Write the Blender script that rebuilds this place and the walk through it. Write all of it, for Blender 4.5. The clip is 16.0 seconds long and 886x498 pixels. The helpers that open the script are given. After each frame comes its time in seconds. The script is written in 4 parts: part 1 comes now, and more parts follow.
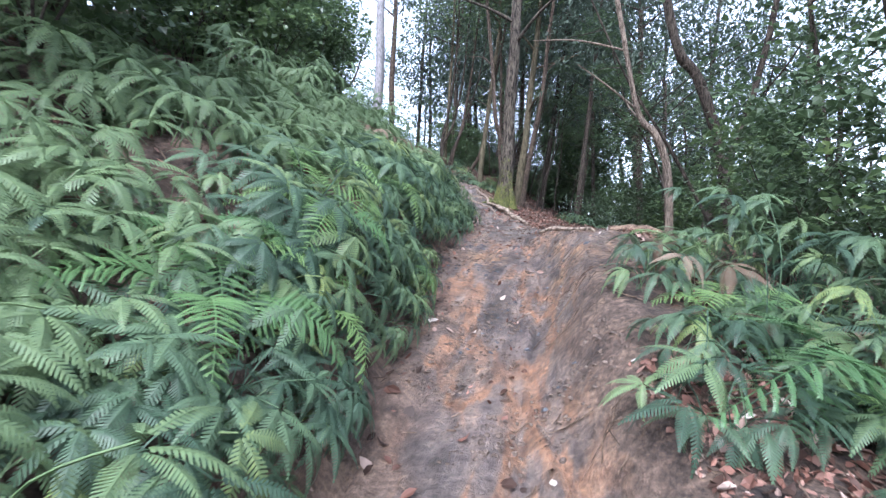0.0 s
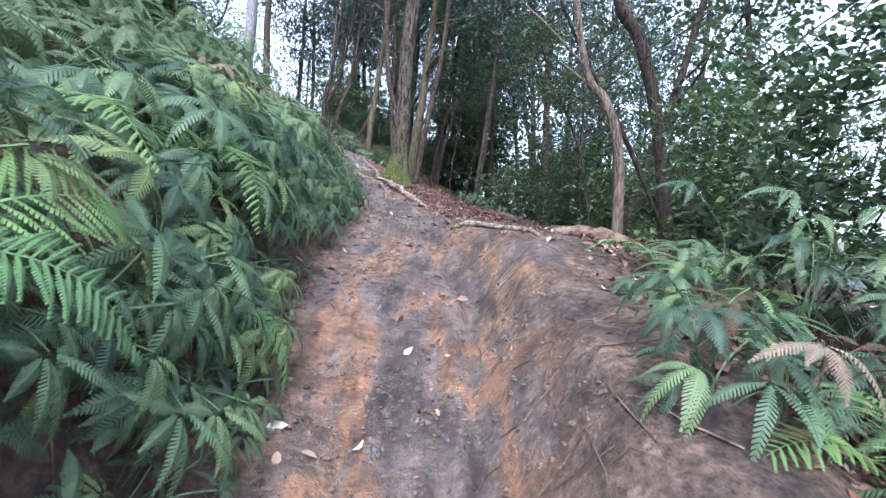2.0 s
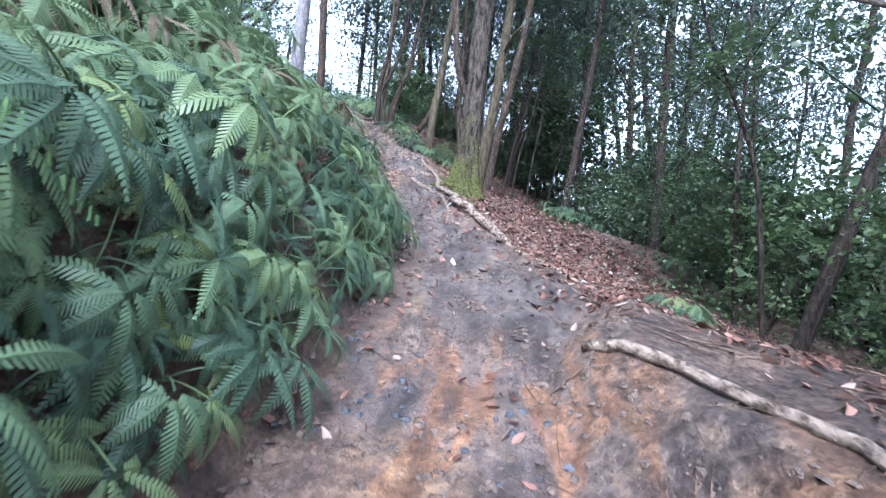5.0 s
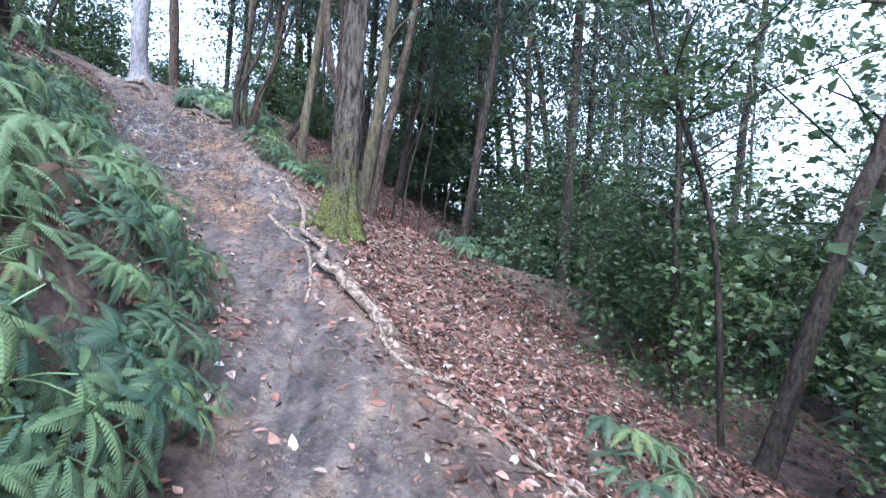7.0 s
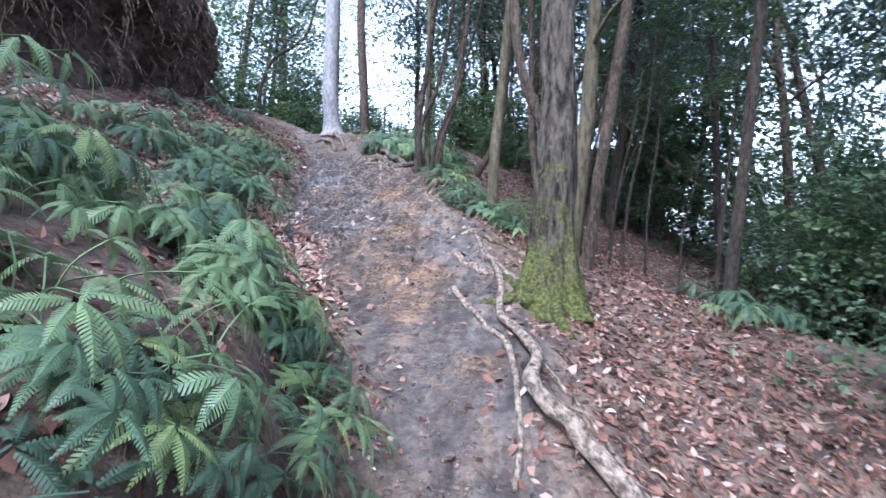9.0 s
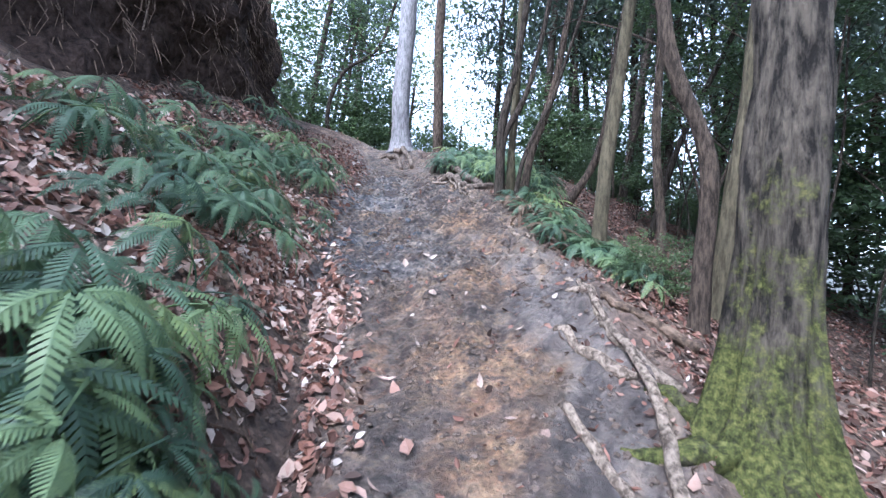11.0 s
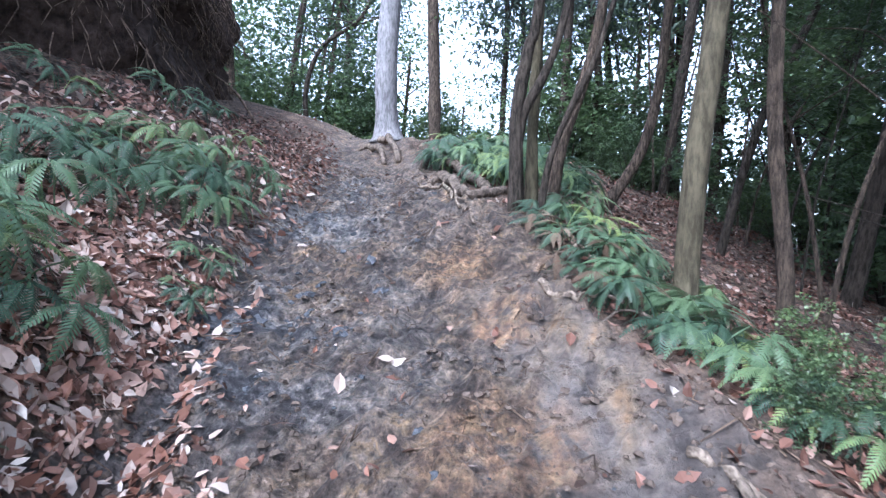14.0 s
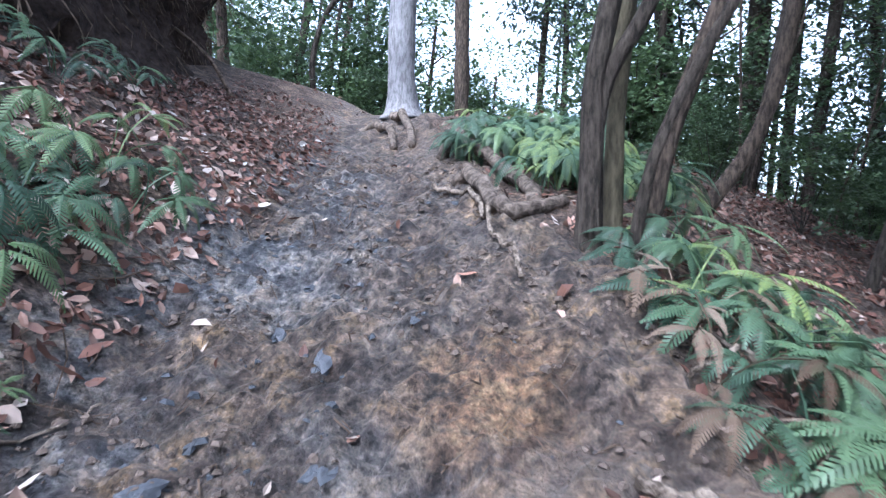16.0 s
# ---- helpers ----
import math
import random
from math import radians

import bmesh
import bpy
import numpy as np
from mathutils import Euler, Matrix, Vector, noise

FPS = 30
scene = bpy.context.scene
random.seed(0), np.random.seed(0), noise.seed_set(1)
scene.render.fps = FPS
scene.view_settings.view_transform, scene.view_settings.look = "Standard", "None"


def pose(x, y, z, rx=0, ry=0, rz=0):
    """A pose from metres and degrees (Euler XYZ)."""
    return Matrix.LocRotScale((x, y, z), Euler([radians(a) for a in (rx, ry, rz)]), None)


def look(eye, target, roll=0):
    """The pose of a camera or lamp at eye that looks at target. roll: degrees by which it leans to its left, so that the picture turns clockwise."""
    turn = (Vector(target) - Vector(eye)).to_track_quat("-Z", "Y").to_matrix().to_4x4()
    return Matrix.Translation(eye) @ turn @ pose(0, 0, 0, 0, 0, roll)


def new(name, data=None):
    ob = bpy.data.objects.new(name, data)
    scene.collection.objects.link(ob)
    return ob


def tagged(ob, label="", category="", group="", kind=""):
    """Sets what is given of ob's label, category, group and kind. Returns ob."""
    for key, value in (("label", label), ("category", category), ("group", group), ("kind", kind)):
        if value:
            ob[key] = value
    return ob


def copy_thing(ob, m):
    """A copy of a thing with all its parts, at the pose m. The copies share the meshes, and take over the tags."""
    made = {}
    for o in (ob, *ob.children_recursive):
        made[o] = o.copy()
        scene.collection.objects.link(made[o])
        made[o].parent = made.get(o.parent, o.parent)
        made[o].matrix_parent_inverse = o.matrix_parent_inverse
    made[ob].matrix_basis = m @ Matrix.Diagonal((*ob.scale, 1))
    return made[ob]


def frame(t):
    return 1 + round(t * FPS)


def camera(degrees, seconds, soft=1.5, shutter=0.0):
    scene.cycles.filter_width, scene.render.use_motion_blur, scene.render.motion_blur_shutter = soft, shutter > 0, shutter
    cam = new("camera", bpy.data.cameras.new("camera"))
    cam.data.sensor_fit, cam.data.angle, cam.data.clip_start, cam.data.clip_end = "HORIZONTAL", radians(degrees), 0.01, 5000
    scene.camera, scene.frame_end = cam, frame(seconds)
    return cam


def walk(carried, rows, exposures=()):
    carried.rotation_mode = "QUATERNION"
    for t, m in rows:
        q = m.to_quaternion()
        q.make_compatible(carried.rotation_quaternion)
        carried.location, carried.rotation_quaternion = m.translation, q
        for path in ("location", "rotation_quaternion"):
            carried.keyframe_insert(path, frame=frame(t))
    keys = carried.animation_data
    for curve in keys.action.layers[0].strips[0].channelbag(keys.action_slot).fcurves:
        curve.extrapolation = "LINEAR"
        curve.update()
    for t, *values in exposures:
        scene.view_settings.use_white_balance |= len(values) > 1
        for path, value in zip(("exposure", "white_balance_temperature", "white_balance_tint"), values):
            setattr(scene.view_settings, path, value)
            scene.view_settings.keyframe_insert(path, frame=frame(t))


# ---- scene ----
cam = camera(78.9, 16.0, soft=1.3, shutter=0.22)
SKY, SUN = 0.15, 1.2
EXPOSURE = [(0, 2.36, 5380, 15), (3, 2.45, 5200, 15), (6, 2.66, 5020, 14), (9, 2.6, 5050, 14), (12, 2.56, 5080, 13), (14.5, 2.65, 5050, 13), (16, 2.64, 5000, 12)]
PATH = [
    (0, (0.023, -0.002, 1.447), (0.043, 1.998, 1.469), 1.95),
    (0.5, (-0.041, 0.550, 1.467), (0.156, 2.539, 1.524), 5.00),
    (1, (-0.003, 1.040, 1.559), (0.394, 2.999, 1.601), 7.79),
    (1.5, (0.085, 1.668, 1.687), (0.503, 3.624, 1.665), 5.94),
    (2, (0.136, 2.073, 1.757), (0.582, 4.022, 1.688), 3.46),
    (2.5, (0.183, 2.462, 1.896), (0.725, 4.385, 1.808), 4.79),
    (3, (0.388, 2.995, 1.921), (0.938, 4.916, 1.852), 3.02),
    (3.5, (0.486, 3.505, 2.067), (0.874, 5.464, 1.970), 3.02),
    (3.7, (0.461, 3.693, 2.097), (0.759, 5.667, 1.986), 4.32),
    (5.8, (0.555, 5.587, 2.642), (0.768, 7.572, 2.527), 5.16),
    (6, (0.590, 5.703, 2.741), (0.893, 7.677, 2.631), 5.87),
    (6.5, (0.806, 6.277, 2.768), (1.380, 8.190, 2.656), 3.84),
    (7, (0.922, 6.810, 3.041), (1.520, 8.714, 2.913), 4.18),
    (7.5, (0.849, 7.377, 3.056), (1.289, 9.327, 3.019), 5.25),
    (8, (0.845, 7.918, 3.241), (1.173, 9.891, 3.192), 4.08),
    (8.5, (1.023, 8.466, 3.290), (1.204, 10.458, 3.244), 0.28),
    (9, (1.008, 9.007, 3.367), (0.899, 11.003, 3.304), -0.24),
    (9.2, (0.939, 9.256, 3.383), (0.743, 11.245, 3.312), 1.41),
    (11.3, (0.706, 11.429, 3.657), (0.313, 13.390, 3.692), 1.93),
    (11.5, (0.731, 11.633, 3.743), (0.359, 13.598, 3.769), 0.24),
    (12, (0.717, 11.925, 3.934), (0.378, 13.896, 3.923), -2.12),
    (12.5, (0.547, 12.382, 3.979), (0.205, 14.353, 3.953), 0.83),
    (13, (0.469, 12.666, 4.121), (0.169, 14.643, 4.090), 1.88),
    (13.5, (0.455, 13.115, 4.081), (0.134, 15.089, 4.075), 1.98),
    (14, (0.399, 13.555, 4.135), (0.003, 15.515, 4.098), 1.17),
    (14.5, (0.273, 13.969, 4.236), (-0.139, 15.924, 4.151), 3.30),
    (15, (0.226, 14.424, 4.248), (-0.132, 16.389, 4.144), 2.98),
    (15.5, (0.156, 14.988, 4.446), (-0.251, 16.940, 4.298), 0.82),
    (16, (0.014, 15.502, 4.549), (-0.476, 17.437, 4.416), 2.07),
]
walk(cam, [(t, look(eye, target, roll)) for t, eye, target, roll in PATH], EXPOSURE)

# ---- light ----
SUN_UP, SUN_ROUND = radians(48), radians(200)
world = bpy.data.worlds.new("world")
scene.world = world
world.use_nodes = True
wn, wl = world.node_tree.nodes, world.node_tree.links
sky = wn.new("ShaderNodeTexSky")
sky.sky_type, sky.sun_disc, sky.sun_elevation, sky.sun_rotation = "NISHITA", False, SUN_UP, SUN_ROUND
sky.dust_density, sky.ozone_density = 3.0, 1.5
pale = wn.new("ShaderNodeHueSaturation")          # thin high cloud takes most of the blue away
pale.inputs["Saturation"].default_value = 0.4
wl.new(sky.outputs[0], pale.inputs["Color"])
wl.new(pale.outputs[0], wn["Background"].inputs["Color"])
wn["Background"].inputs["Strength"].default_value = SKY
sun = new("sun", bpy.data.lights.new("sun", "SUN"))
sun.data.energy, sun.data.angle, sun.data.color = SUN, radians(25), (1.0, 0.96, 0.9)
sun.matrix_world = look((0, 0, 0), (-math.sin(SUN_ROUND) * math.cos(SUN_UP), -math.cos(SUN_ROUND) * math.cos(SUN_UP), -math.sin(SUN_UP)))


# ---- materials ----
class Nodes:
    """A node material in the making."""

    def __init__(self, name, rough=0.7, spec=0.3):
        self.mat = bpy.data.materials.new(name)
        self.mat.use_nodes = True
        self.tree = self.mat.node_tree
        self.out = self.tree.nodes["Material Output"]
        self.main = self.tree.nodes["Principled BSDF"]
        self.main.inputs["Roughness"].default_value = rough
        self.main.inputs["Specular IOR Level"].default_value = spec

    def add(self, kind, **values):
        node = self.tree.nodes.new(kind)
        for key, value in values.items():
            if key in node.inputs:
                node.inputs[key].default_value = value
        return node

    def link(self, a, b):
        self.tree.links.new(a, b)

    def noise(self, scale, detail=4, rough=0.6, stretch=None, kind="Object"):
        node = self.add("ShaderNodeTexNoise", Scale=scale, Detail=detail, Roughness=rough)
        place = self.add("ShaderNodeTexCoord").outputs[kind]
        if stretch:
            m = self.add("ShaderNodeMapping")
            m.inputs["Scale"].default_value = stretch
            self.link(place, m.inputs["Vector"])
            place = m.outputs[0]
        self.link(place, node.inputs["Vector"])
        return node.outputs["Fac"]

    def ramp(self, fac, stops):
        node = self.add("ShaderNodeValToRGB")
        band = node.color_ramp
        while len(band.elements) < len(stops):
            band.elements.new(0.5)
        for el, (at, colour) in zip(band.elements, stops):
            el.position, el.color = at, (*colour, 1)
        self.link(fac, node.inputs[0])
        return node.outputs[0]

    def mix(self, fac, a, b, how="MIX"):
        node = self.tree.nodes.new("ShaderNodeMix")
        node.data_type, node.blend_type = "RGBA", how
        for socket, value in ((node.inputs[0], fac), (node.inputs[6], a), (node.inputs[7], b)):
            if isinstance(value, (int, float)):
                socket.default_value = value
            elif isinstance(value, tuple):
                socket.default_value = (*value, 1)
            else:
                self.link(value, socket)
        return node.outputs[2]

    def math(self, how, a, b=0.0, clamp=False):
        node = self.tree.nodes.new("ShaderNodeMath")
        node.operation, node.use_clamp = how, clamp
        for socket, value in zip(node.inputs, (a, b)):
            if isinstance(value, (int, float)):
                socket.default_value = value
            else:
                self.link(value, socket)
        return node.outputs[0]

    def colour(self, socket):
        self.link(socket, self.main.inputs["Base Color"])
        self.tint = socket

    def bump(self, height, strength=0.5, depth=0.02):
        node = self.add("ShaderNodeBump", Strength=strength, Distance=depth)
        self.link(height, node.inputs["Height"])
        self.link(node.outputs[0], self.main.inputs["Normal"])

    def thin(self, share):
        """Lets light shine through, as through a leaf."""
        glow, both = self.add("ShaderNodeBsdfTranslucent"), self.add("ShaderNodeMixShader", Fac=share)
        self.link(self.tint, glow.inputs["Color"])
        self.link(self.main.outputs[0], both.inputs[1])
        self.link(glow.outputs[0], both.inputs[2])
        self.link(both.outputs[0], self.out.inputs["Surface"])


def leaf_material(name, stops, rough=0.45, spec=0.4, share=0.3, own=0.55):
    n = Nodes(name, rough, spec)
    whole, piece = n.add("ShaderNodeObjectInfo").outputs["Random"], n.add("ShaderNodeNewGeometry").outputs["Random Per Island"]
    mixed = n.math("ADD", n.math("MULTIPLY", whole, own), n.math("MULTIPLY", piece, 1 - own))
    c = n.ramp(mixed, stops)
    c = n.mix(0.5, c, n.ramp(n.noise(14, 3), [(0.3, (0.6, 0.6, 0.6)), (0.7, (1.25, 1.25, 1.2))]), "MULTIPLY")
    n.colour(c)
    if share:
        n.thin(share)
    return n.mat


def bark_material(name, dark, light, moss=0.0, moss_top=0.0, grain=1.0, along=(3.2, 3.2, 0.8)):
    n = Nodes(name, 0.85, 0.15)
    furrow = n.noise(7 * grain, 7, 0.68, along)
    patch = n.noise(1.6, 4)
    c = n.ramp(furrow, [(0.4, dark), (0.6, light)])
    c = n.mix(0.7, c, n.ramp(patch, [(0.25, (0.6, 0.6, 0.6)), (0.75, (1.3, 1.28, 1.2))]), "MULTIPLY")
    if moss:
        z = n.add("ShaderNodeSeparateXYZ")
        n.link(n.add("ShaderNodeTexCoord").outputs["Object"], z.inputs[0])
        low = n.math("SUBTRACT", moss_top, z.outputs[2])
        low = n.math("ADD", n.math("MULTIPLY", low, 1.6), n.math("MULTIPLY", n.math("SUBTRACT", n.noise(4, 6, 0.7), 0.52), 7.0))
        low = n.math("MULTIPLY", n.math("MULTIPLY", low, 1.0, True), moss)
        c = n.mix(low, c, n.ramp(n.noise(32, 6, 0.75), [(0.36, (0.018, 0.02, 0.008)), (0.48, (0.055, 0.062, 0.018)), (0.56, (0.1, 0.105, 0.03)), (0.66, (0.16, 0.155, 0.05))]))
    n.colour(c)
    n.bump(furrow, 1.0, 0.05)
    return n.mat


def ground_material():
    n = Nodes("trail_soil", 0.6, 0.4)
    cover = n.add("ShaderNodeVertexColor")
    cover.layer_name = "cover"
    parts = n.add("ShaderNodeSeparateColor")
    n.link(cover.outputs[0], parts.inputs[0])
    trail, orange, wet = parts.outputs
    crumbly = cover.outputs["Alpha"]
    patch = n.add("ShaderNodeAttribute")
    patch.attribute_name = "ochre"
    flow = n.add("ShaderNodeMapping")                 # streaks washed aslant down the trail
    flow.vector_type = "TEXTURE"
    flow.inputs["Rotation"].default_value, flow.inputs["Scale"].default_value = (0, 0, -0.24), (0.42, 2.0, 1)
    n.link(n.add("ShaderNodeTexCoord").outputs["Object"], flow.inputs["Vector"])
    washed = []
    for scale, detail in ((1.5, 5), (4.2, 5)):
        node = n.add("ShaderNodeTexNoise", Scale=scale, Detail=detail, Roughness=0.52)
        n.link(flow.outputs[0], node.inputs["Vector"])
        washed.append(node.outputs["Fac"])
    streak, vein = washed
    fine = n.noise(26, 8, 0.72)
    medium = n.noise(8, 6, 0.65)
    broad = n.noise(1.1, 5, 0.62)
    crumbs = n.noise(95, 3, 0.7)
    clay = n.ramp(streak, [(0.37, (0.046, 0.038, 0.036)), (0.43, (0.123, 0.098, 0.092)), (0.49, (0.177, 0.131, 0.108)), (0.53, (0.282, 0.138, 0.069)), (0.58, (0.262, 0.144, 0.085)), (0.62, (0.157, 0.125, 0.115)), (0.7, (0.223, 0.184, 0.167)), (0.78, (0.079, 0.066, 0.066))])
    mud = n.ramp(streak, [(0.32, (0.043, 0.036, 0.033)), (0.43, (0.096, 0.080, 0.073)), (0.54, (0.142, 0.120, 0.109)), (0.62, (0.176, 0.137, 0.103)), (0.69, (0.217, 0.131, 0.063)), (0.76, (0.114, 0.095, 0.086))])
    brown = n.ramp(medium, [(0.34, (0.054, 0.041, 0.033)), (0.46, (0.153, 0.112, 0.089)), (0.54, (0.226, 0.172, 0.135)), (0.62, (0.307, 0.208, 0.118)), (0.7, (0.198, 0.163, 0.144))])
    slate = n.ramp(n.noise(5, 7, 0.7), [(0.4, (0.046, 0.048, 0.058)), (0.48, (0.130, 0.130, 0.143)), (0.54, (0.260, 0.247, 0.240)), (0.62, (0.364, 0.299, 0.247))])
    soil = n.ramp(n.noise(3.5, 6, 0.7), [(0.35, (0.037, 0.025, 0.020)), (0.5, (0.103, 0.070, 0.052)), (0.65, (0.196, 0.134, 0.095))])
    tread = n.mix(n.ramp(n.math("ADD", n.math("MULTIPLY", orange, 0.7), n.math("SUBTRACT", broad, 0.35)), [(0.35, (0, 0, 0)), (0.62, (1, 1, 1))]), mud, clay)
    tread = n.mix(n.math("MULTIPLY", crumbly, n.ramp(broad, [(0.38, (0.35, 0.35, 0.35)), (0.58, (1, 1, 1))])), tread, brown)
    tread = n.mix(n.math("MULTIPLY", wet, n.ramp(n.noise(1.7, 5, 0.65), [(0.4, (0, 0, 0)), (0.54, (1, 1, 1))])), tread, slate)
    ochre = n.ramp(n.noise(9, 7, 0.7), [(0.36, (0.14, 0.08, 0.048)), (0.48, (0.32, 0.175, 0.09)), (0.56, (0.4, 0.27, 0.15)), (0.66, (0.36, 0.185, 0.095))])
    tread = n.mix(n.math("MULTIPLY", n.math("MULTIPLY", patch.outputs["Fac"], 0.62), n.ramp(medium, [(0.38, (0, 0, 0)), (0.52, (1, 1, 1))])), tread, ochre)
    tread = n.mix(0.75, tread, n.ramp(vein, [(0.38, (0.32, 0.31, 0.33)), (0.46, (0.8, 0.8, 0.8)), (0.58, (0.98, 0.97, 0.95)), (0.7, (1.25, 1.2, 1.14))]), "MULTIPLY")
    # Mottled soil tone; its dark blotches also paint shade between the crumbs.
    tread = n.mix(0.6, tread, n.ramp(n.noise(6, 7, 0.72), [(0.38, (0.3, 0.29, 0.3)), (0.47, (0.78, 0.78, 0.78)), (0.55, (1.0, 0.99, 0.97)), (0.68, (1.3, 1.26, 1.2))]), "MULTIPLY")
    c = n.mix(trail, soil, tread)
    # Grain doubles as painted shade in the pits, which soft light leaves flat.
    grain = n.ramp(fine, [(0.38, (0.16, 0.15, 0.15)), (0.46, (0.75, 0.75, 0.75)), (0.53, (1.1, 1.1, 1.09)), (0.62, (1.95, 1.9, 1.82))])
    c = n.mix(n.math("ADD", 0.3, n.math("MULTIPLY", crumbly, 0.65)), c, grain, "MULTIPLY")
    n.colour(c)
    n.link(n.math("SUBTRACT", 0.92, n.math("MULTIPLY", n.math("MULTIPLY", trail, streak), 0.8)), n.main.inputs["Roughness"])
    rough = n.math("ADD", n.math("MULTIPLY", fine, n.math("ADD", 0.3, n.math("MULTIPLY", crumbly, 0.9))), n.math("MULTIPLY", crumbs, n.math("ADD", 0.1, n.math("MULTIPLY", crumbly, 0.3))))
    n.bump(n.math("ADD", rough, n.math("MULTIPLY", n.math("ADD", vein, medium), 0.7)), 1.0, 0.06)
    return n.mat


def mottled(name, dark, light, scale=8, rough=0.8, spec=0.2, bump=0.5, depth=0.01):
    n = Nodes(name, rough, spec)
    f = n.noise(scale, 6, 0.65)
    c = n.ramp(f, [(0.3, dark), (0.7, light)])
    c = n.mix(0.5, c, n.ramp(n.add("ShaderNodeNewGeometry").outputs["Random Per Island"], [(0, (0.65, 0.65, 0.65)), (1, (1.3, 1.3, 1.3))]), "MULTIPLY")
    n.colour(c)
    n.bump(f, bump, depth)
    return n.mat


GROUND = ground_material()
FERN = leaf_material("fern_leaf", [(0.05, (0.042, 0.075, 0.047)), (0.4, (0.076, 0.123, 0.072)), (0.72, (0.112, 0.17, 0.086)), (0.9, (0.155, 0.212, 0.092)), (1.0, (0.235, 0.285, 0.088))], 0.48, 0.36, 0.34, 0.92)
PLUME = leaf_material("plume_leaf", [(0.1, (0.085, 0.165, 0.068)), (0.5, (0.13, 0.225, 0.082)), (0.9, (0.18, 0.28, 0.095))], 0.4, 0.45, 0.38, 0.95)
DEAD = leaf_material("dead_fern", [(0.1, (0.075, 0.05, 0.034)), (0.6, (0.14, 0.098, 0.07)), (0.95, (0.21, 0.16, 0.12))], 0.8, 0.1, 0.15, 0.9)
BROAD = leaf_material("broad_leaf", [(0.1, (0.045, 0.07, 0.036)), (0.5, (0.08, 0.12, 0.056)), (0.8, (0.12, 0.175, 0.07)), (1.0, (0.19, 0.25, 0.09))], 0.35, 0.5, 0.45)
NEEDLE = leaf_material("conifer_leaf", [(0.1, (0.034, 0.05, 0.036)), (0.5, (0.06, 0.085, 0.06)), (0.9, (0.09, 0.12, 0.085))], 0.5, 0.35, 0.3)
LITTER = leaf_material("fallen_leaf", [(0.08, (0.034, 0.021, 0.016)), (0.38, (0.105, 0.05, 0.036)), (0.66, (0.18, 0.09, 0.066)), (0.86, (0.25, 0.15, 0.118)), (0.98, (0.31, 0.24, 0.2)), (1.0, (0.42, 0.39, 0.36))], 0.6, 0.2, 0.1, 0.0)
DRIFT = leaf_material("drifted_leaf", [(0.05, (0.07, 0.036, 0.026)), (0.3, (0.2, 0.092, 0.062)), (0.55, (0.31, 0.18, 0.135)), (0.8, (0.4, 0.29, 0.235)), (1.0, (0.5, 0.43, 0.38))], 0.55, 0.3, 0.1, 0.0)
PALE_LEAF = leaf_material("bleached_leaf", [(0.1, (0.285, 0.203, 0.150)), (0.6, (0.413, 0.345, 0.300)), (0.95, (0.525, 0.480, 0.435))], 0.5, 0.3, 0.1)
BARK = bark_material("furrowed_bark", (0.012, 0.01, 0.009), (0.105, 0.088, 0.07), 0.97, 1.05)
BARK_DARK = bark_material("dark_bark", (0.02, 0.016, 0.013), (0.075, 0.06, 0.048), 0, 0, 1.5)
BARK_BROWN = bark_material("brown_bark", (0.03, 0.023, 0.018), (0.115, 0.086, 0.066), 0, 0, 1.6)
BARK_OLIVE = bark_material("smooth_olive_bark", (0.054, 0.045, 0.029), (0.122, 0.104, 0.068), 0, 0, 0.9)
BARK_WHITE = bark_material("pale_bark", (0.132, 0.125, 0.129), (0.264, 0.254, 0.264), 0, 0, 1.2)
BARK_TAN = bark_material("tan_bark", (0.075, 0.058, 0.046), (0.23, 0.18, 0.145), 0.7, 0.3, 1.6)
ROOT = bark_material("worn_root", (0.08, 0.06, 0.046), (0.35, 0.28, 0.225), 0, 0, 3.5, (1, 0.6, 1))
ROOT_BROWN = bark_material("brown_root", (0.06, 0.046, 0.037), (0.2, 0.158, 0.13), 0, 0, 2.5, (1, 1, 1))
DEADWOOD = bark_material("dead_wood", (0.045, 0.032, 0.024), (0.19, 0.135, 0.1), 0, 0, 2, (1, 0.7, 1))
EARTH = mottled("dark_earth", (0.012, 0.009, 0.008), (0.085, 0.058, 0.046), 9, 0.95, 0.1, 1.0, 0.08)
STONE = mottled("blue_grey_stone", (0.03, 0.033, 0.04), (0.085, 0.086, 0.092), 12, 0.8, 0.3, 0.8, 0.02)
CLOD = mottled("earth_clod", (0.04, 0.03, 0.025), (0.135, 0.1, 0.078), 14, 0.85, 0.2, 0.6, 0.01)


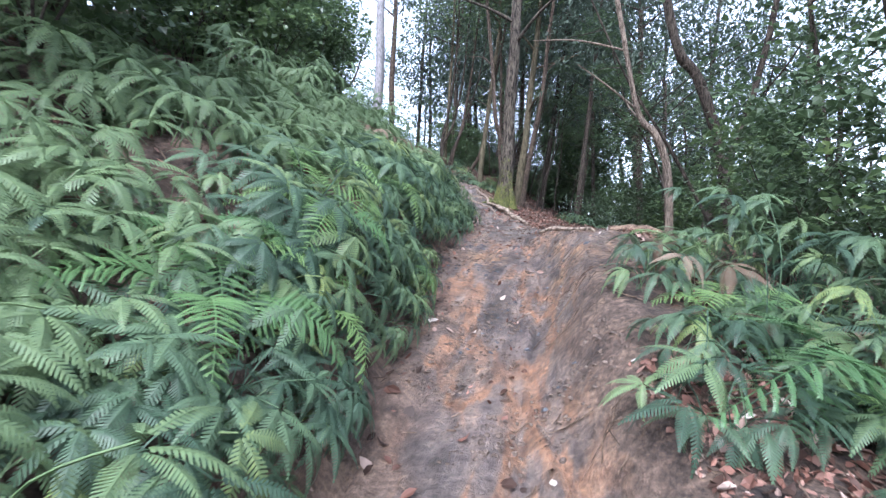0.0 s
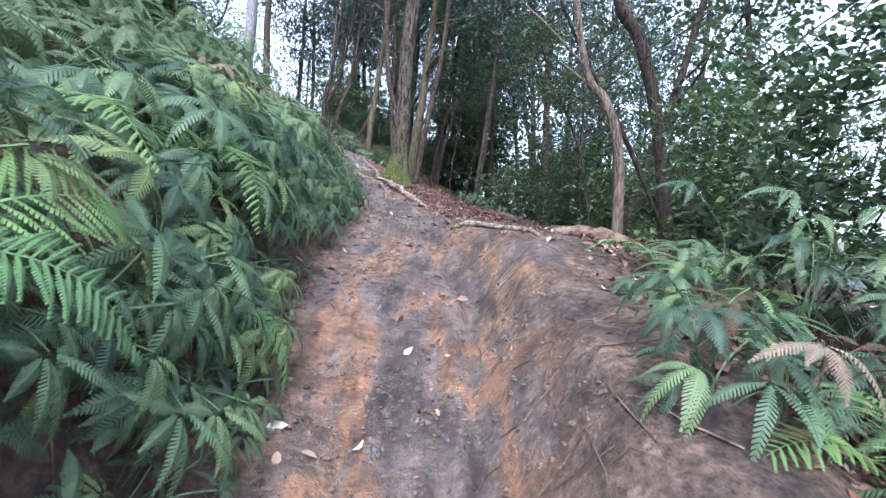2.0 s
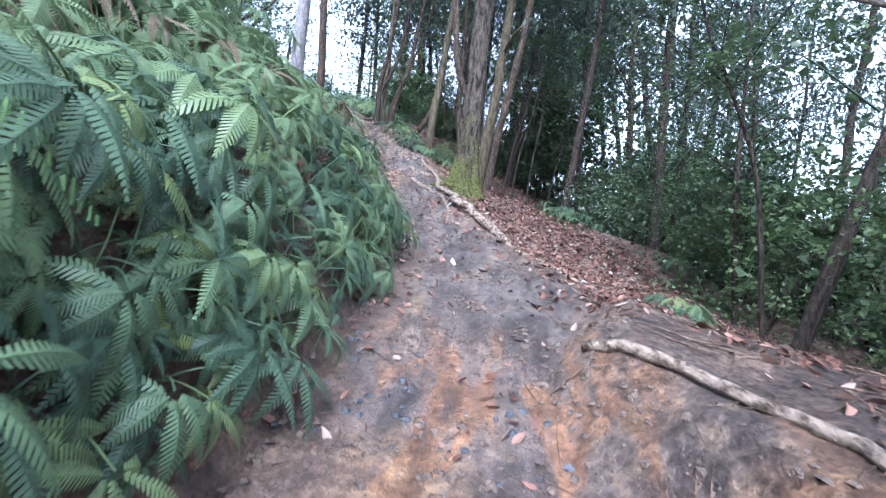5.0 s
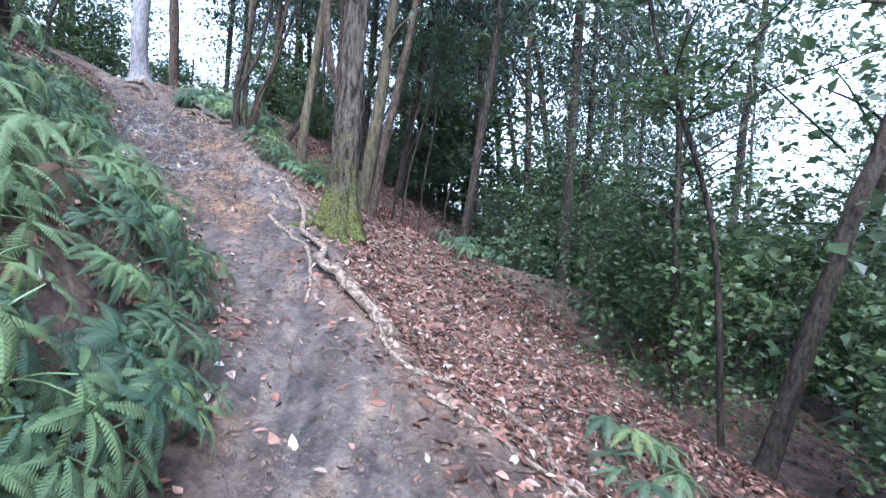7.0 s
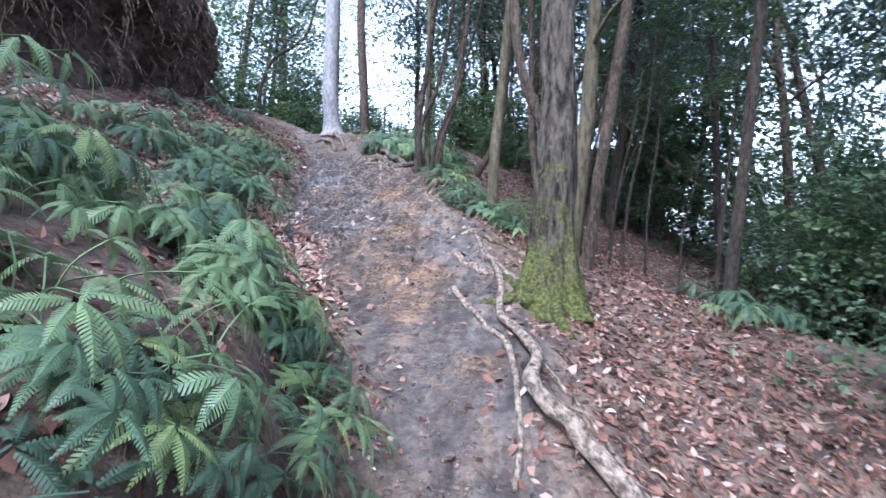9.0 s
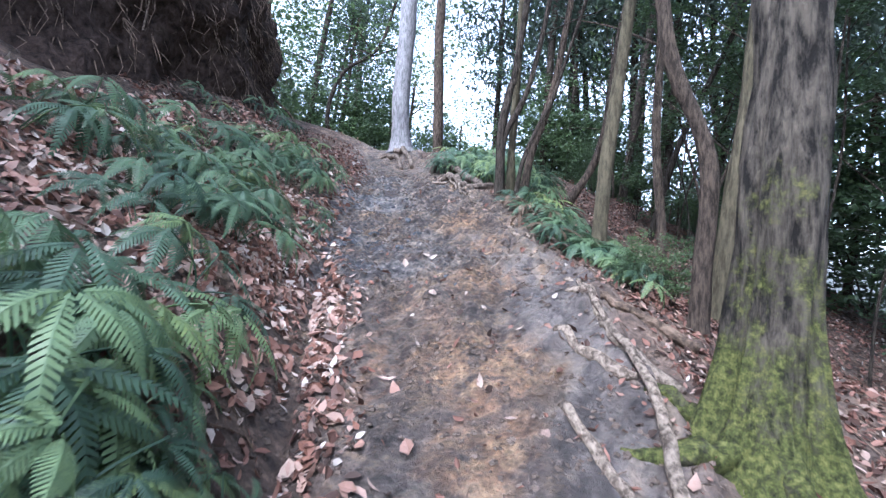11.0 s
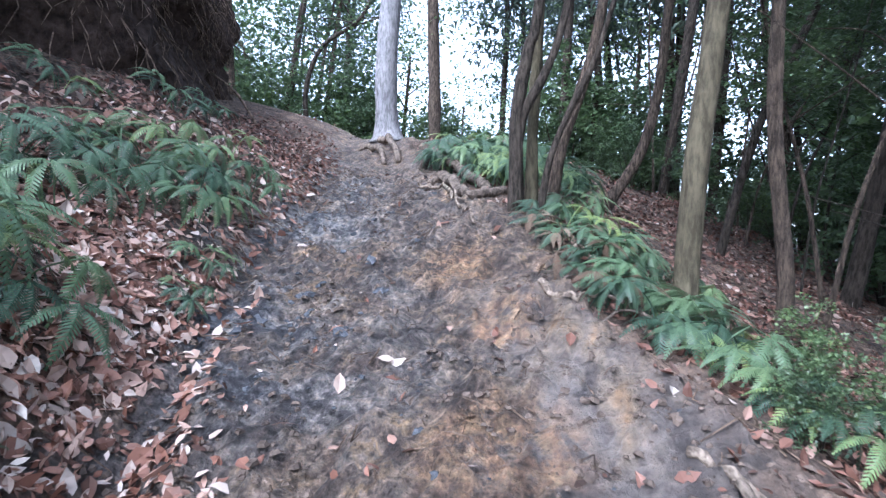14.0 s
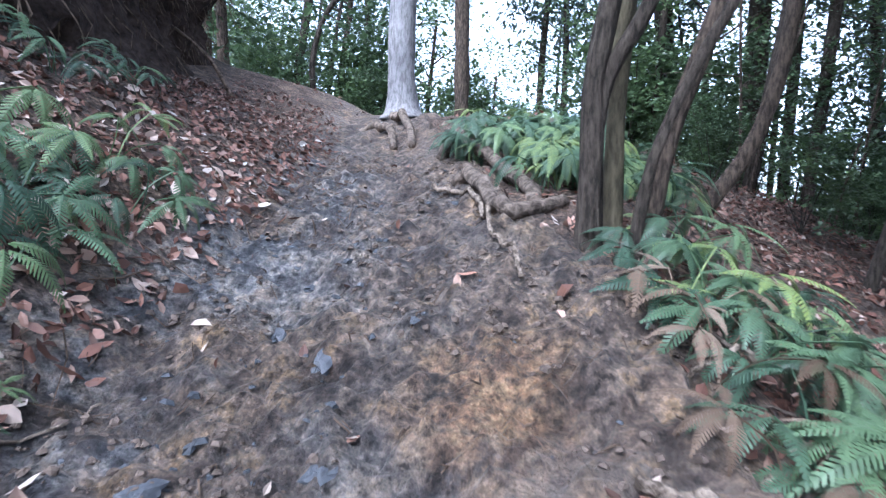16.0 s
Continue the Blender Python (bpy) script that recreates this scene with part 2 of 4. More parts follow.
# ---- mesh helpers ----
class Geo:
    def __init__(self):
        self.v, self.f = [], []

    def add(self, verts, faces):
        k = len(self.v)
        self.v += [tuple(p) for p in verts]
        self.f += [tuple(i + k for i in face) for face in faces]

    def put(self, other, m):
        self.add([m @ Vector(p) for p in other.v], other.f)

    def tube(self, pts, radii, sides=8, rough=0.0, close=True):
        pts = [Vector(p) for p in pts]
        k, rings = len(self.v), len(pts)
        side = Vector((1, 0.13, 0.07))
        for i, p in enumerate(pts):
            d = (pts[min(i + 1, rings - 1)] - pts[max(i - 1, 0)]).normalized()
            side = (side - d * side.dot(d)).normalized()
            up = d.cross(side)
            for j in range(sides):
                a = math.tau * j / sides
                r = radii[i] * (1 + rough * noise.noise(Vector((p.x * 3 + 2 * math.cos(a), p.y * 3 + 2 * math.sin(a), p.z * 2))))
                if sides >= 40:
                    r *= 1.03 - 0.22 * abs(noise.noise(Vector((5 * math.cos(a), 5 * math.sin(a), p.z * 0.8))))
                self.v.append(tuple(p + side * (r * math.cos(a)) + up * (r * math.sin(a))))
        for i in range(rings - 1):
            for j in range(sides):
                a, b = k + i * sides + j, k + i * sides + (j + 1) % sides
                self.f.append((a, b, b + sides, a + sides))
        if close:
            self.f.append(tuple(k + j for j in reversed(range(sides))))
            self.f.append(tuple(k + (rings - 1) * sides + j for j in range(sides)))

    def mesh(self, name, mat, soft=False):
        me = bpy.data.meshes.new(name)
        me.from_pydata(self.v, [], self.f)
        me.materials.append(mat)
        if soft:
            me.polygons.foreach_set("use_smooth", [True] * len(me.polygons))
        me.update()
        return me


def part(name, me, parent, label="", m=None):
    ob = new(name, me)
    ob.parent = parent
    if m is not None:
        ob.matrix_basis = m
    return tagged(ob, label)


def spline(pts, steps):
    """Points along a smooth curve through pts."""
    pts = [Vector(p) for p in pts]
    out = []
    for i in range(len(pts) - 1):
        a, b, c, d = pts[max(i - 1, 0)], pts[i], pts[i + 1], pts[min(i + 2, len(pts) - 1)]
        for s in range(steps):
            t = s / steps
            out.append(0.5 * (2 * b + (c - a) * t + (2 * a - 5 * b + 4 * c - d) * t * t + (3 * b - a - 3 * c + d) * t ** 3))
    return out + [pts[-1]]


# ---- hillside ----
def lerp(table, v):
    """Smooth interpolation in a small table of (position, value)."""
    if v <= table[0][0]:
        return table[0][1]
    for (a, p), (b, q) in zip(table, table[1:]):
        if v <= b:
            k = (v - a) / (b - a)
            return p + (q - p) * k
    return table[-1][1]


def smooth(a, b, v):
    k = min(1.0, max(0.0, (v - a) / (b - a)))
    return k * k * (3 - 2 * k)


# The trail along y: height of its tread, its left and right edge, the berm on its right, the bank on its left.
TREAD = [(-40, -6.0), (-3, -0.8), (0, -0.05), (2, 0.3), (4.3, 0.85), (5.6, 1.18), (7, 1.53), (8.7, 1.82), (9.8, 1.96), (11.3, 2.22), (12.8, 2.55),
         (13.8, 2.82), (14.8, 3.1), (15.6, 3.37), (16.7, 3.74), (17.2, 3.9), (18.1, 4.25), (19.2, 4.6), (20.3, 4.85), (21.5, 5.2),
         (22.7, 5.68), (24, 6.15), (26, 6.1), (32, 4.8), (60, 0.0)]
LEFT = [(-3, -0.5), (0, -0.4), (3, -0.3), (4.1, -0.12), (6, 0.0), (7.7, 0.35), (9.6, 0.6), (11.2, 0.5), (12.8, -0.15), (14, -0.6),
        (15.4, -1.15), (16.7, -1.5), (17.7, -1.7), (19.3, -2.1), (21.4, -2.7), (23, -3.3), (26, -3.5)]
RIGHT = [(-3, 0.7), (0, 0.6), (3.4, 0.6), (4.5, 0.85), (5.6, 1.1), (7.2, 1.1), (8.7, 1.85), (10, 1.72), (11, 1.5), (12.8, 1.45),
         (14, 1.35), (15.7, 1.1), (17, 0.5), (18, 0.25), (19.3, -0.5), (21, -1.1), (22.6, -2.0), (24, -2.4)]
BERM = [(-3, 0.3), (2, 0.42), (4, 0.6), (5.7, 0.54), (6.2, 0.45), (7.2, 0.28), (8.7, 0.04), (10, 0.0)]
LEDGE = [(-3, 1.0), (3, 0.9), (4.7, 0.62), (5.7, 0.75), (6.4, 1.5), (7.5, 0.7), (8.7, 0.1), (10, 0.0), (18, 0.0), (19.5, 0.9), (22, 1.3), (24, 1.8)]
FALL = [(-3, 0.3), (4, 0.25), (6, 0.15), (7.2, 0.16), (8.7, 0.36), (11.3, 0.5), (12.8, 0.4), (15.3, 0.4), (17, 0.55), (18.5, 0.62), (22, 0.42)]
FLOOR = [(-3, 0.3), (6, 0.2), (8.7, 0.22), (14.5, 0.2), (16.5, 0.45), (22, 0.4)]
BANK = [(-3, 0.3), (1.4, 0.36), (2.4, 0.65), (3.4, 0.92), (6.2, 0.9), (7.8, 0.78), (9, 0.75), (11.2, 0.6), (12.6, 0.42), (14.5, 0.4), (16, 0.26), (18, 0.25), (26, 0.1)]
RISE = [(-3, 0.42), (7, 0.48), (9, 0.6), (13, 0.64), (15.5, 0.6), (17.4, 0.68), (18.1, 0.7), (19.7, 0.48), (23, 0.36), (30, 0.2)]


def base_height(x, y):
    """Height of the hillside at (x, y), without its small relief."""
    z, l, r = lerp(TREAD, y), lerp(LEFT, y), lerp(RIGHT, y)
    if x < l:
        d = l - x
        z += lerp(BANK, y) * smooth(0, 0.55, d) + lerp(RISE, y) * (min(d, 4.5) - 0.25 * smooth(0, 0.5, d)) + 0.12 * max(0, min(d - 4.5, 20))
    elif x > r:
        d, b, w = x - r, lerp(BERM, y), lerp(LEDGE, y)
        z += b * smooth(0, 0.5, d)
        over = max(0.0, d - w)
        z -= lerp(FALL, y) * (min(over, 0.9) - 0.12 * smooth(0, 0.35, over)) + lerp(FLOOR, y) * max(0, min(over - 0.9, 9)) + 0.12 * max(0, min(over - 9.9, 30))
    else:
        k = (x - l) / max(0.1, r - l)
        z += 0.05 * (abs(2 * k - 1) ** 2)
    return z


def relief(x, y):
    """Small bumps, rills and lumps on the hillside."""
    l, r = lerp(LEFT, y), lerp(RIGHT, y)
    on = smooth(-0.4, 0.3, x - l) * smooth(-0.7, 0.2, r - x)
    z = 0.10 * noise.noise((x * 0.9, y * 0.8, 3.1)) * (1 - 0.6 * on) + 0.045 * noise.noise((x * 2.3, y * 1.5, 7.7)) + 0.022 * noise.noise((x * 6, y * 4.4, 1.7))
    z += 0.012 * noise.noise((x * 15, y * 12, 5.2)) + 0.006 * noise.noise((x * 34, y * 30, 9.2))
    if on > 0.01:
        steep = smooth(15.5, 17.5, y)
        lean = lerp([(7, 0.24), (10, 0.05), (14, -0.2)], y)
        ridge = 1 - abs(noise.noise(((x - lean * y) * 2.8, y * 0.45, 11.0))) * 2
        groove = abs(noise.noise(((x - lean * y) * 6.5, y * 0.8, 21.0)))
        z += on * (1 - 0.7 * steep) * (0.04 * ridge + 0.035 * min(groove, 0.3))
        lumps = smooth(12.5, 16.0, y)
        crust = abs(noise.noise((x * 5, y * 6, 2.2))) * 0.09 + abs(noise.noise((x * 11, y * 12, 4.2))) * 0.05 + abs(noise.noise((x * 21, y * 22, 6.2))) * 0.028
        z += on * (lumps * 1.35 * (crust - 0.045) + steep * (0.08 * noise.noise((x * 2.6, y * 3.4, 2.2)) + 0.05 * round(3 * noise.noise((x * 3.1, y * 4.0, 8.2))) / 3))
        rill = lerp([(1.5, 0.42), (3, 0.5), (4.2, 0.66), (6, 0.95)], y)
        z -= 0.07 * smooth(1.0, 2.0, y) * smooth(6.4, 5.0, y) * math.exp(-((x - rill) / 0.07) ** 2)
    return z


def height(x, y):
    return base_height(x, y) + relief(x, y)


def spaced(a, b, c, d, fine, coarse):
    """Grid lines: fine from b to c, growing steps out to a and d."""
    mid = list(np.arange(b, c, fine))
    lo, hi, s = [], [], fine
    v = b
    while v > a:
        s = min(s * 1.22, coarse)
        v -= s
        lo.append(v)
    v, s = mid[-1], fine
    while v < d:
        s = min(s * 1.22, coarse)
        v += s
        hi.append(v)
    return lo[::-1] + mid + hi


def build_ground():
    xs, ys = spaced(-120, -2.4, 2.4, 140, 0.036, 9), spaced(-60, 0.8, 21.0, 160, 0.04, 9)
    me = bpy.data.meshes.new("ground")
    verts = [(x, y, height(x, y)) for y in ys for x in xs]
    w = len(xs)
    faces = [(j * w + i, j * w + i + 1, (j + 1) * w + i + 1, (j + 1) * w + i) for j in range(len(ys) - 1) for i in range(w - 1)]
    me.from_pydata(verts, [], faces)
    me.polygons.foreach_set("use_smooth", [True] * len(me.polygons))
    layer = me.color_attributes.new("cover", "FLOAT_COLOR", "POINT")
    values = np.ones((len(verts), 4), np.float32)
    for k, (x, y, _) in enumerate(verts):
        l, r = lerp(LEFT, y), lerp(RIGHT, y)
        wob = 0.25 * noise.noise((x * 1.4, y * 1.4, 0.3)) + 0.12 * noise.noise((x * 5, y * 5, 1.3))
        edge = r + lerp([(2, 0.1), (4, 0.35), (5, 0.75), (7.5, 0.5), (9, 0.0), (30, 0.0)], y)
        bare = lerp([(12, -0.25), (14, 0.0), (16, 0.08), (19, 0.3), (24, 0.6)], y)
        values[k, 0] = smooth(-0.25 - bare, 0.1 - bare, x - l + wob) * smooth(-0.15, 0.2, edge - x + wob) * smooth(27, 24, y)
        values[k, 1] = lerp([(0, 0.55), (5, 0.7), (7.2, 0.75), (8.2, 0.15), (12.3, 0.12), (13.4, 0.55), (15, 0.5), (17, 0.35), (24, 0.25)], y)
        values[k, 2] = smooth(14.5, 16, y) * smooth(22.5, 20, y) * smooth(0.75, -0.3, (x - l) / max(0.3, r - l) - 0.25)
        values[k, 3] = lerp([(0, 0.2), (7, 0.25), (12, 0.2), (13.5, 0.5), (15, 0.8), (16, 1.0)], y) + 0.5 * smooth(0.0, 0.6, x - r) * smooth(9, 7, y)
        strip = smooth(0.58, 0.74, (x - l) / max(0.3, r - l)) * smooth(11.5, 12.5, y) * smooth(17.6, 16.4, y)
        values[k, 1] *= 1 - 0.9 * strip
        values[k, 3] *= 1 - 0.85 * strip
    layer.data.foreach_set("color", values.ravel())
    spots = ((0.4, 14.15, 0.55), (0.25, 15.5, 0.42), (-0.25, 17.3, 0.4), (0.15, 16.6, 0.35), (0.78, 10.7, 0.13), (1.05, 12.4, 0.22), (0.5, 13.3, 0.3), (0.25, 12.0, 0.25), (0.45, 9.2, 0.3), (1.3, 5.1, 0.35), (1.5, 6.0, 0.3), (0.55, 6.5, 0.4))
    tint = me.attributes.new("ochre", "FLOAT", "POINT")
    tint.data.foreach_set("value", [min(1.0, max((smooth(1.0, 0.35, math.hypot(x - a, 0.8 * (y - c)) / s) for a, c, s in spots if abs(y - c) < 1), default=0.0)) for x, y, _ in verts])
    me.materials.append(GROUND)
    return tagged(new("ground", me), "eroded clay trail and leaf-strewn forest hillside", "ground", kind="structure")


build_ground()


# ---- ferns ----
def comb(length, width, lobes, droop, tip=0.6):
    """A drooping blade cut like a comb: a midrib with narrow lobes on both sides, along +x."""
    g = Geo()

    def spot(s, y):
        k = s / length
        return (s - 0.35 * droop * k * k * length, y, 0.10 * k * length - droop * k * k * length - 0.30 * abs(y))

    for i in range(lobes):
        s0, s1 = length * i / lobes, length * (i + 0.84) / lobes
        k = (i + 0.5) / lobes
        w = width * (0.35 + 1.9 * k) if k < 0.3 else width * (1 - ((k - 0.3) / 0.72) ** 1.6)
        w = max(w, 0.006)
        for sign in (-1, 1):
            ahead = 0.45 * w
            a, b = spot(s0, 0), spot(s1, 0)
            c, d = spot(min(length * 1.03, s1 + ahead * 0.9), sign * w), spot(min(length, s0 + ahead + 0.25 * (s1 - s0)), sign * w * 0.93)
            g.add((a, b, c, d), [(0, 1, 2, 3) if sign > 0 else (3, 2, 1, 0)])
    n = 5
    rib = [spot(length * i / n, 0) for i in range(n + 1)]
    g.add([(x, y + s * 0.0022 * (1.3 - i / n), z + 0.002) for i, (x, y, z) in enumerate(rib) for s in (-1, 1)], [(2 * i, 2 * i + 2, 2 * i + 3, 2 * i + 1) for i in range(n)])
    return g


def forked_frond(rng, tall=0.0):
    """A thin stem that rises and forks into a fan of comb-like blades."""
    g = Geo()
    reach, lift = rng.uniform(0.12, 0.28) * (1 + tall), rng.uniform(0.16, 0.34) + tall * rng.uniform(0.35, 0.8)
    top = Vector((reach, 0, lift))
    pts = spline([(0, 0, 0), (reach * 0.35, 0, lift * 0.65), top], 4)
    g.tube(pts, [0.004] * len(pts), 3)
    for angle in (-95, -52, -20, 20, 52, 95)[rng.choice((0, 0, 1)):rng.choice((5, 6, 6))]:
        blade = comb(rng.uniform(0.19, 0.32), rng.uniform(0.03, 0.041), 18, rng.uniform(0.35, 0.95))
        turn = pose(*(top + Vector((0.02 * math.cos(radians(angle)), 0.02 * math.sin(radians(angle)), rng.uniform(-0.02, 0.01)))), rng.uniform(-15, 15), rng.uniform(-15, 18), angle + rng.uniform(-13, 13))
        g.put(blade, turn)
    return g


def plume_frond(rng):
    """A long arching frond with tapering pairs of comb-like leaflets."""
    g = Geo()
    size = rng.uniform(0.62, 0.82)
    pts = spline([(0, 0, 0), (size * 0.3, 0, size * 0.34), (size * 0.68, 0, size * 0.36), (size * 1.02, 0, size * 0.08)], 6)
    g.tube(pts, [0.005 * (1.1 - i / len(pts)) for i in range(len(pts))], 3)
    for i in range(22):
        k = 0.2 + 0.78 * i / 21
        p = pts[min(len(pts) - 1, int(k * (len(pts) - 1)))].lerp(pts[min(len(pts) - 1, int(k * (len(pts) - 1)) + 1)], (k * (len(pts) - 1)) % 1)
        slope = math.degrees(math.atan2(*(lambda d: (d.z, d.x))(pts[min(len(pts) - 1, int(k * (len(pts) - 1)) + 1)] - pts[max(0, int(k * (len(pts) - 1)) - 1)])))
        long = 0.19 * size / 0.7 * (1 - ((k - 0.2) / 0.8) ** 1.7) + 0.02
        for sign in (-1, 1):
            g.put(comb(long * rng.uniform(0.92, 1.08), 0.0125 * (0.5 + long * 3), 15, rng.uniform(0.15, 0.4)), pose(*p, 0, -slope * 0.5, sign * rng.uniform(60, 74)))
    return g


def make_fern(rng, makers, fronds, spread, stemname="frond"):
    root = new("fern")
    for i in range(fronds):
        me = makers[rng.randrange(len(makers))]
        s = rng.uniform(0.8, 1.2)
        part(stemname, me, root, m=Matrix.LocRotScale((rng.uniform(-spread, spread), rng.uniform(-spread, spread), 0),
             Euler((radians(rng.uniform(-12, 12)), radians(rng.uniform(-10, 15)), math.tau * (i + rng.uniform(-0.3, 0.3)) / fronds)), (s, s, s)))
    return root


rng = random.Random(7)
FORK_SHAPES = [forked_frond(rng) for _ in range(9)]
FORKS = [g.mesh("frond", FERN) for g in FORK_SHAPES]
TALL_SHAPES = [forked_frond(rng, 1.0) for _ in range(6)]
TALLS = [g.mesh("frond", FERN) for g in TALL_SHAPES]
PLUMES = [plume_frond(rng).mesh("frond", PLUME) for _ in range(4)]
DEADS = [forked_frond(rng).mesh("dead_frond", DEAD) for _ in range(2)]
FERN_KINDS = {
    "fork": [tagged(make_fern(rng, FORKS, rng.choice((5, 6, 7)), 0.09), "green forked fern with drooping comb-like fronds", "fern") for _ in range(6)],
    "plume": [tagged(make_fern(rng, PLUMES, rng.choice((4, 5)), 0.05), "bright green fern with long feathery arching fronds", "fern") for _ in range(3)],
    "tall": [tagged(make_fern(rng, TALLS, rng.choice((5, 6, 7)), 0.16), "tall green forked fern on long thin stalks", "fern") for _ in range(4)],
    "dead": [tagged(make_fern(rng, DEADS, 4, 0.08, "dead_frond"), "withered brown fern with shrivelled fronds", "fern")],
}
FIRST = {id(o) for kind in FERN_KINDS.values() for o in kind}


def slope_turn(x, y, share=0.6):
    """The turn that leans a plant out from the slope it grows on."""
    e = 0.25
    gx, gy = (base_height(x + e, y) - base_height(x - e, y)) / (2 * e), (base_height(x, y + e) - base_height(x, y - e)) / (2 * e)
    up = Vector((-gx * share, -gy * share, 1)).normalized()
    return Vector((0, 0, 1)).rotation_difference(up).to_matrix().to_4x4()


def plant(kind, x, y, size, sink=0.02, group=""):
    pick = FERN_KINDS[kind][rng.randrange(len(FERN_KINDS[kind]))]
    m = Matrix.Translation((x, y, height(x, y) - sink)) @ slope_turn(x, y) @ pose(0, 0, 0, 0, 0, rng.uniform(0, 360)) @ Matrix.Scale(size, 4)
    if id(pick) in FIRST:
        FIRST.discard(id(pick))
        ob = pick
    else:
        ob = copy_thing(pick, Matrix())
    ob.matrix_basis = m
    return tagged(ob, group=group)


def fern_bed(kind, count, y0, y1, d0, d1, size, side, group):
    """Ferns strewn along one side of the trail, d0 to d1 metres out from its edge."""
    made = 0
    for _ in range(count * 6):
        if made >= count:
            break
        y = rng.uniform(y0, y1)
        d = d0 + (d1 - d0) * rng.random() ** 1.2
        x = lerp(LEFT, y) - d if side < 0 else lerp(RIGHT, y) + d
        if noise.noise((x * 0.8, y * 0.8, 40.0)) < -0.42:
            continue
        plant(kind, x, y, rng.uniform(*size), group=group)
        made += 1


THICKET = Geo()


def thicket(kinds, count, y0, y1, d0, d1, size, side):
    """Ferns that grow too close together to be told apart."""
    for _ in range(count):
        y = rng.uniform(y0, y1)
        d = rng.uniform(d0, d1)
        x = lerp(LEFT, y) - d if side < 0 else lerp(RIGHT, y) + d
        m = Matrix.Translation((x, y, height(x, y) - 0.02)) @ slope_turn(x, y)
        fronds = rng.choice((5, 6, 7))
        for i in range(fronds):
            me, s = kinds[rng.randrange(len(kinds))], rng.uniform(*size)
            turn = m @ Matrix.LocRotScale((rng.uniform(-0.1, 0.1), rng.uniform(-0.1, 0.1), 0), Euler((radians(rng.uniform(-12, 12)), radians(rng.uniform(-10, 20)), math.tau * (i + rng.random()) / fronds)), (s, s, s))
            THICKET.put(me, turn)


BED = "ferns on the bank"
fern_bed("fork", 44, 7.5, 12.6, 0.14, 0.6, (0.55, 0.85), -1, BED)
fern_bed("fork", 50, 1.0, 7.4, 0.12, 0.55, (0.55, 0.9), -1, BED)
fern_bed("fork", 16, 0.9, 3.2, 0.3, 1.3, (0.65, 1.0), -1, BED)
fern_bed("fork", 24, 1.1, 7.4, 0.45, 0.95, (0.8, 1.15), -1, BED)
fern_bed("fork", 16, 11.0, 15.2, 0.45, 2.0, (0.85, 1.3), -1, BED)
thicket(FORK_SHAPES, 90, 0.8, 12.4, 0.7, 1.9, (0.8, 1.25), -1)
thicket(FORK_SHAPES, 55, 7.2, 12.6, 0.35, 2.2, (0.6, 1.0), -1)
thicket(FORK_SHAPES, 50, 0.9, 12.6, 1.6, 3.6, (1.0, 1.5), -1)
thicket(FORK_SHAPES, 24, 1.2, 4.5, 1.2, 3.2, (0.8, 1.15), -1)
thicket(TALL_SHAPES, 18, 1.0, 11.0, 1.6, 3.6, (0.7, 1.0), -1)
for x, y, s in ((-0.72, 2.75, 1.15), (-0.95, 2.3, 1.2), (-0.75, 3.3, 1.0), (-0.9, 4.3, 1.15), (-0.62, 5.1, 1.0), (-0.5, 5.6, 0.95), (-0.8, 6.0, 1.1), (-0.35, 4.6, 0.8), (-0.45, 5.3, 0.85), (-1.1, 2.6, 1.1)):
    plant("plume", x, y, s * 0.8, group=BED)
for x, y in ((-0.5, 8.6), (-0.3, 9.4), (-0.9, 7.7)):
    plant("dead", x, y, 0.85, group=BED)

for x, y, s in ((-0.34, 4.9, 0.7), (-0.4, 5.3, 0.75), (-0.32, 5.7, 0.7), (-0.28, 6.1, 0.65), (-0.4, 6.4, 0.75), (-0.12, 6.7, 0.6), (0.0, 7.05, 0.6), (-0.5, 4.5, 0.75), (-0.42, 4.1, 0.7), (-0.55, 3.7, 0.8),
                (-0.2, 5.0, 0.45), (-0.16, 5.9, 0.45), (-0.25, 4.3, 0.45), (0.12, 7.5, 0.5), (-0.6, 3.1, 0.75), (-0.55, 2.5, 0.7), (-0.22, 4.6, 0.4), (-0.3, 4.05, 0.5), (-0.18, 5.4, 0.42), (-0.36, 3.6, 0.5), (-0.14, 6.3, 0.4), (-0.45, 3.25, 0.55)):
    plant("fork", x, y, s, group=BED)
EDGE = "ferns beside the trail"
for x, y, s in ((1.38, 3.5, 0.75), (1.5, 3.75, 0.8), (1.6, 2.9, 0.8), (1.8, 4.0, 0.85), (1.95, 3.4, 0.9), (2.1, 4.4, 0.9), (2.3, 3.7, 1.0),
                (1.3, 2.75, 0.6), (2.45, 4.8, 0.95), (2.5, 4.1, 1.2), (2.2, 2.8, 1.2), (2.7, 5.3, 1.0), (1.85, 4.6, 0.6), (2.6, 3.4, 1.1), (2.5, 2.5, 1.1)):
    plant("fork", x, y, s, group=EDGE)
fern_bed("tall", 18, 2.2, 4.6, 1.35, 2.6, (0.55, 0.9), 1, EDGE)
fern_bed("fork", 16, 1.6, 3.3, 0.62, 1.6, (0.6, 0.9), 1, EDGE)
thicket(TALL_SHAPES, 10, 2.6, 6.0, 2.2, 3.6, (0.6, 0.9), 1)
plant("plume", 1.85, 2.55, 0.8, group=EDGE)
plant("plume", 2.05, 2.1, 1.7, group=EDGE)
plant("plume", 1.75, 3.2, 0.75, group=EDGE)
for x, y in ((2.0, 2.9), (2.5, 3.3), (1.7, 3.5), (2.3, 2.4)):
    plant("dead", x, y, 0.85, group=EDGE)
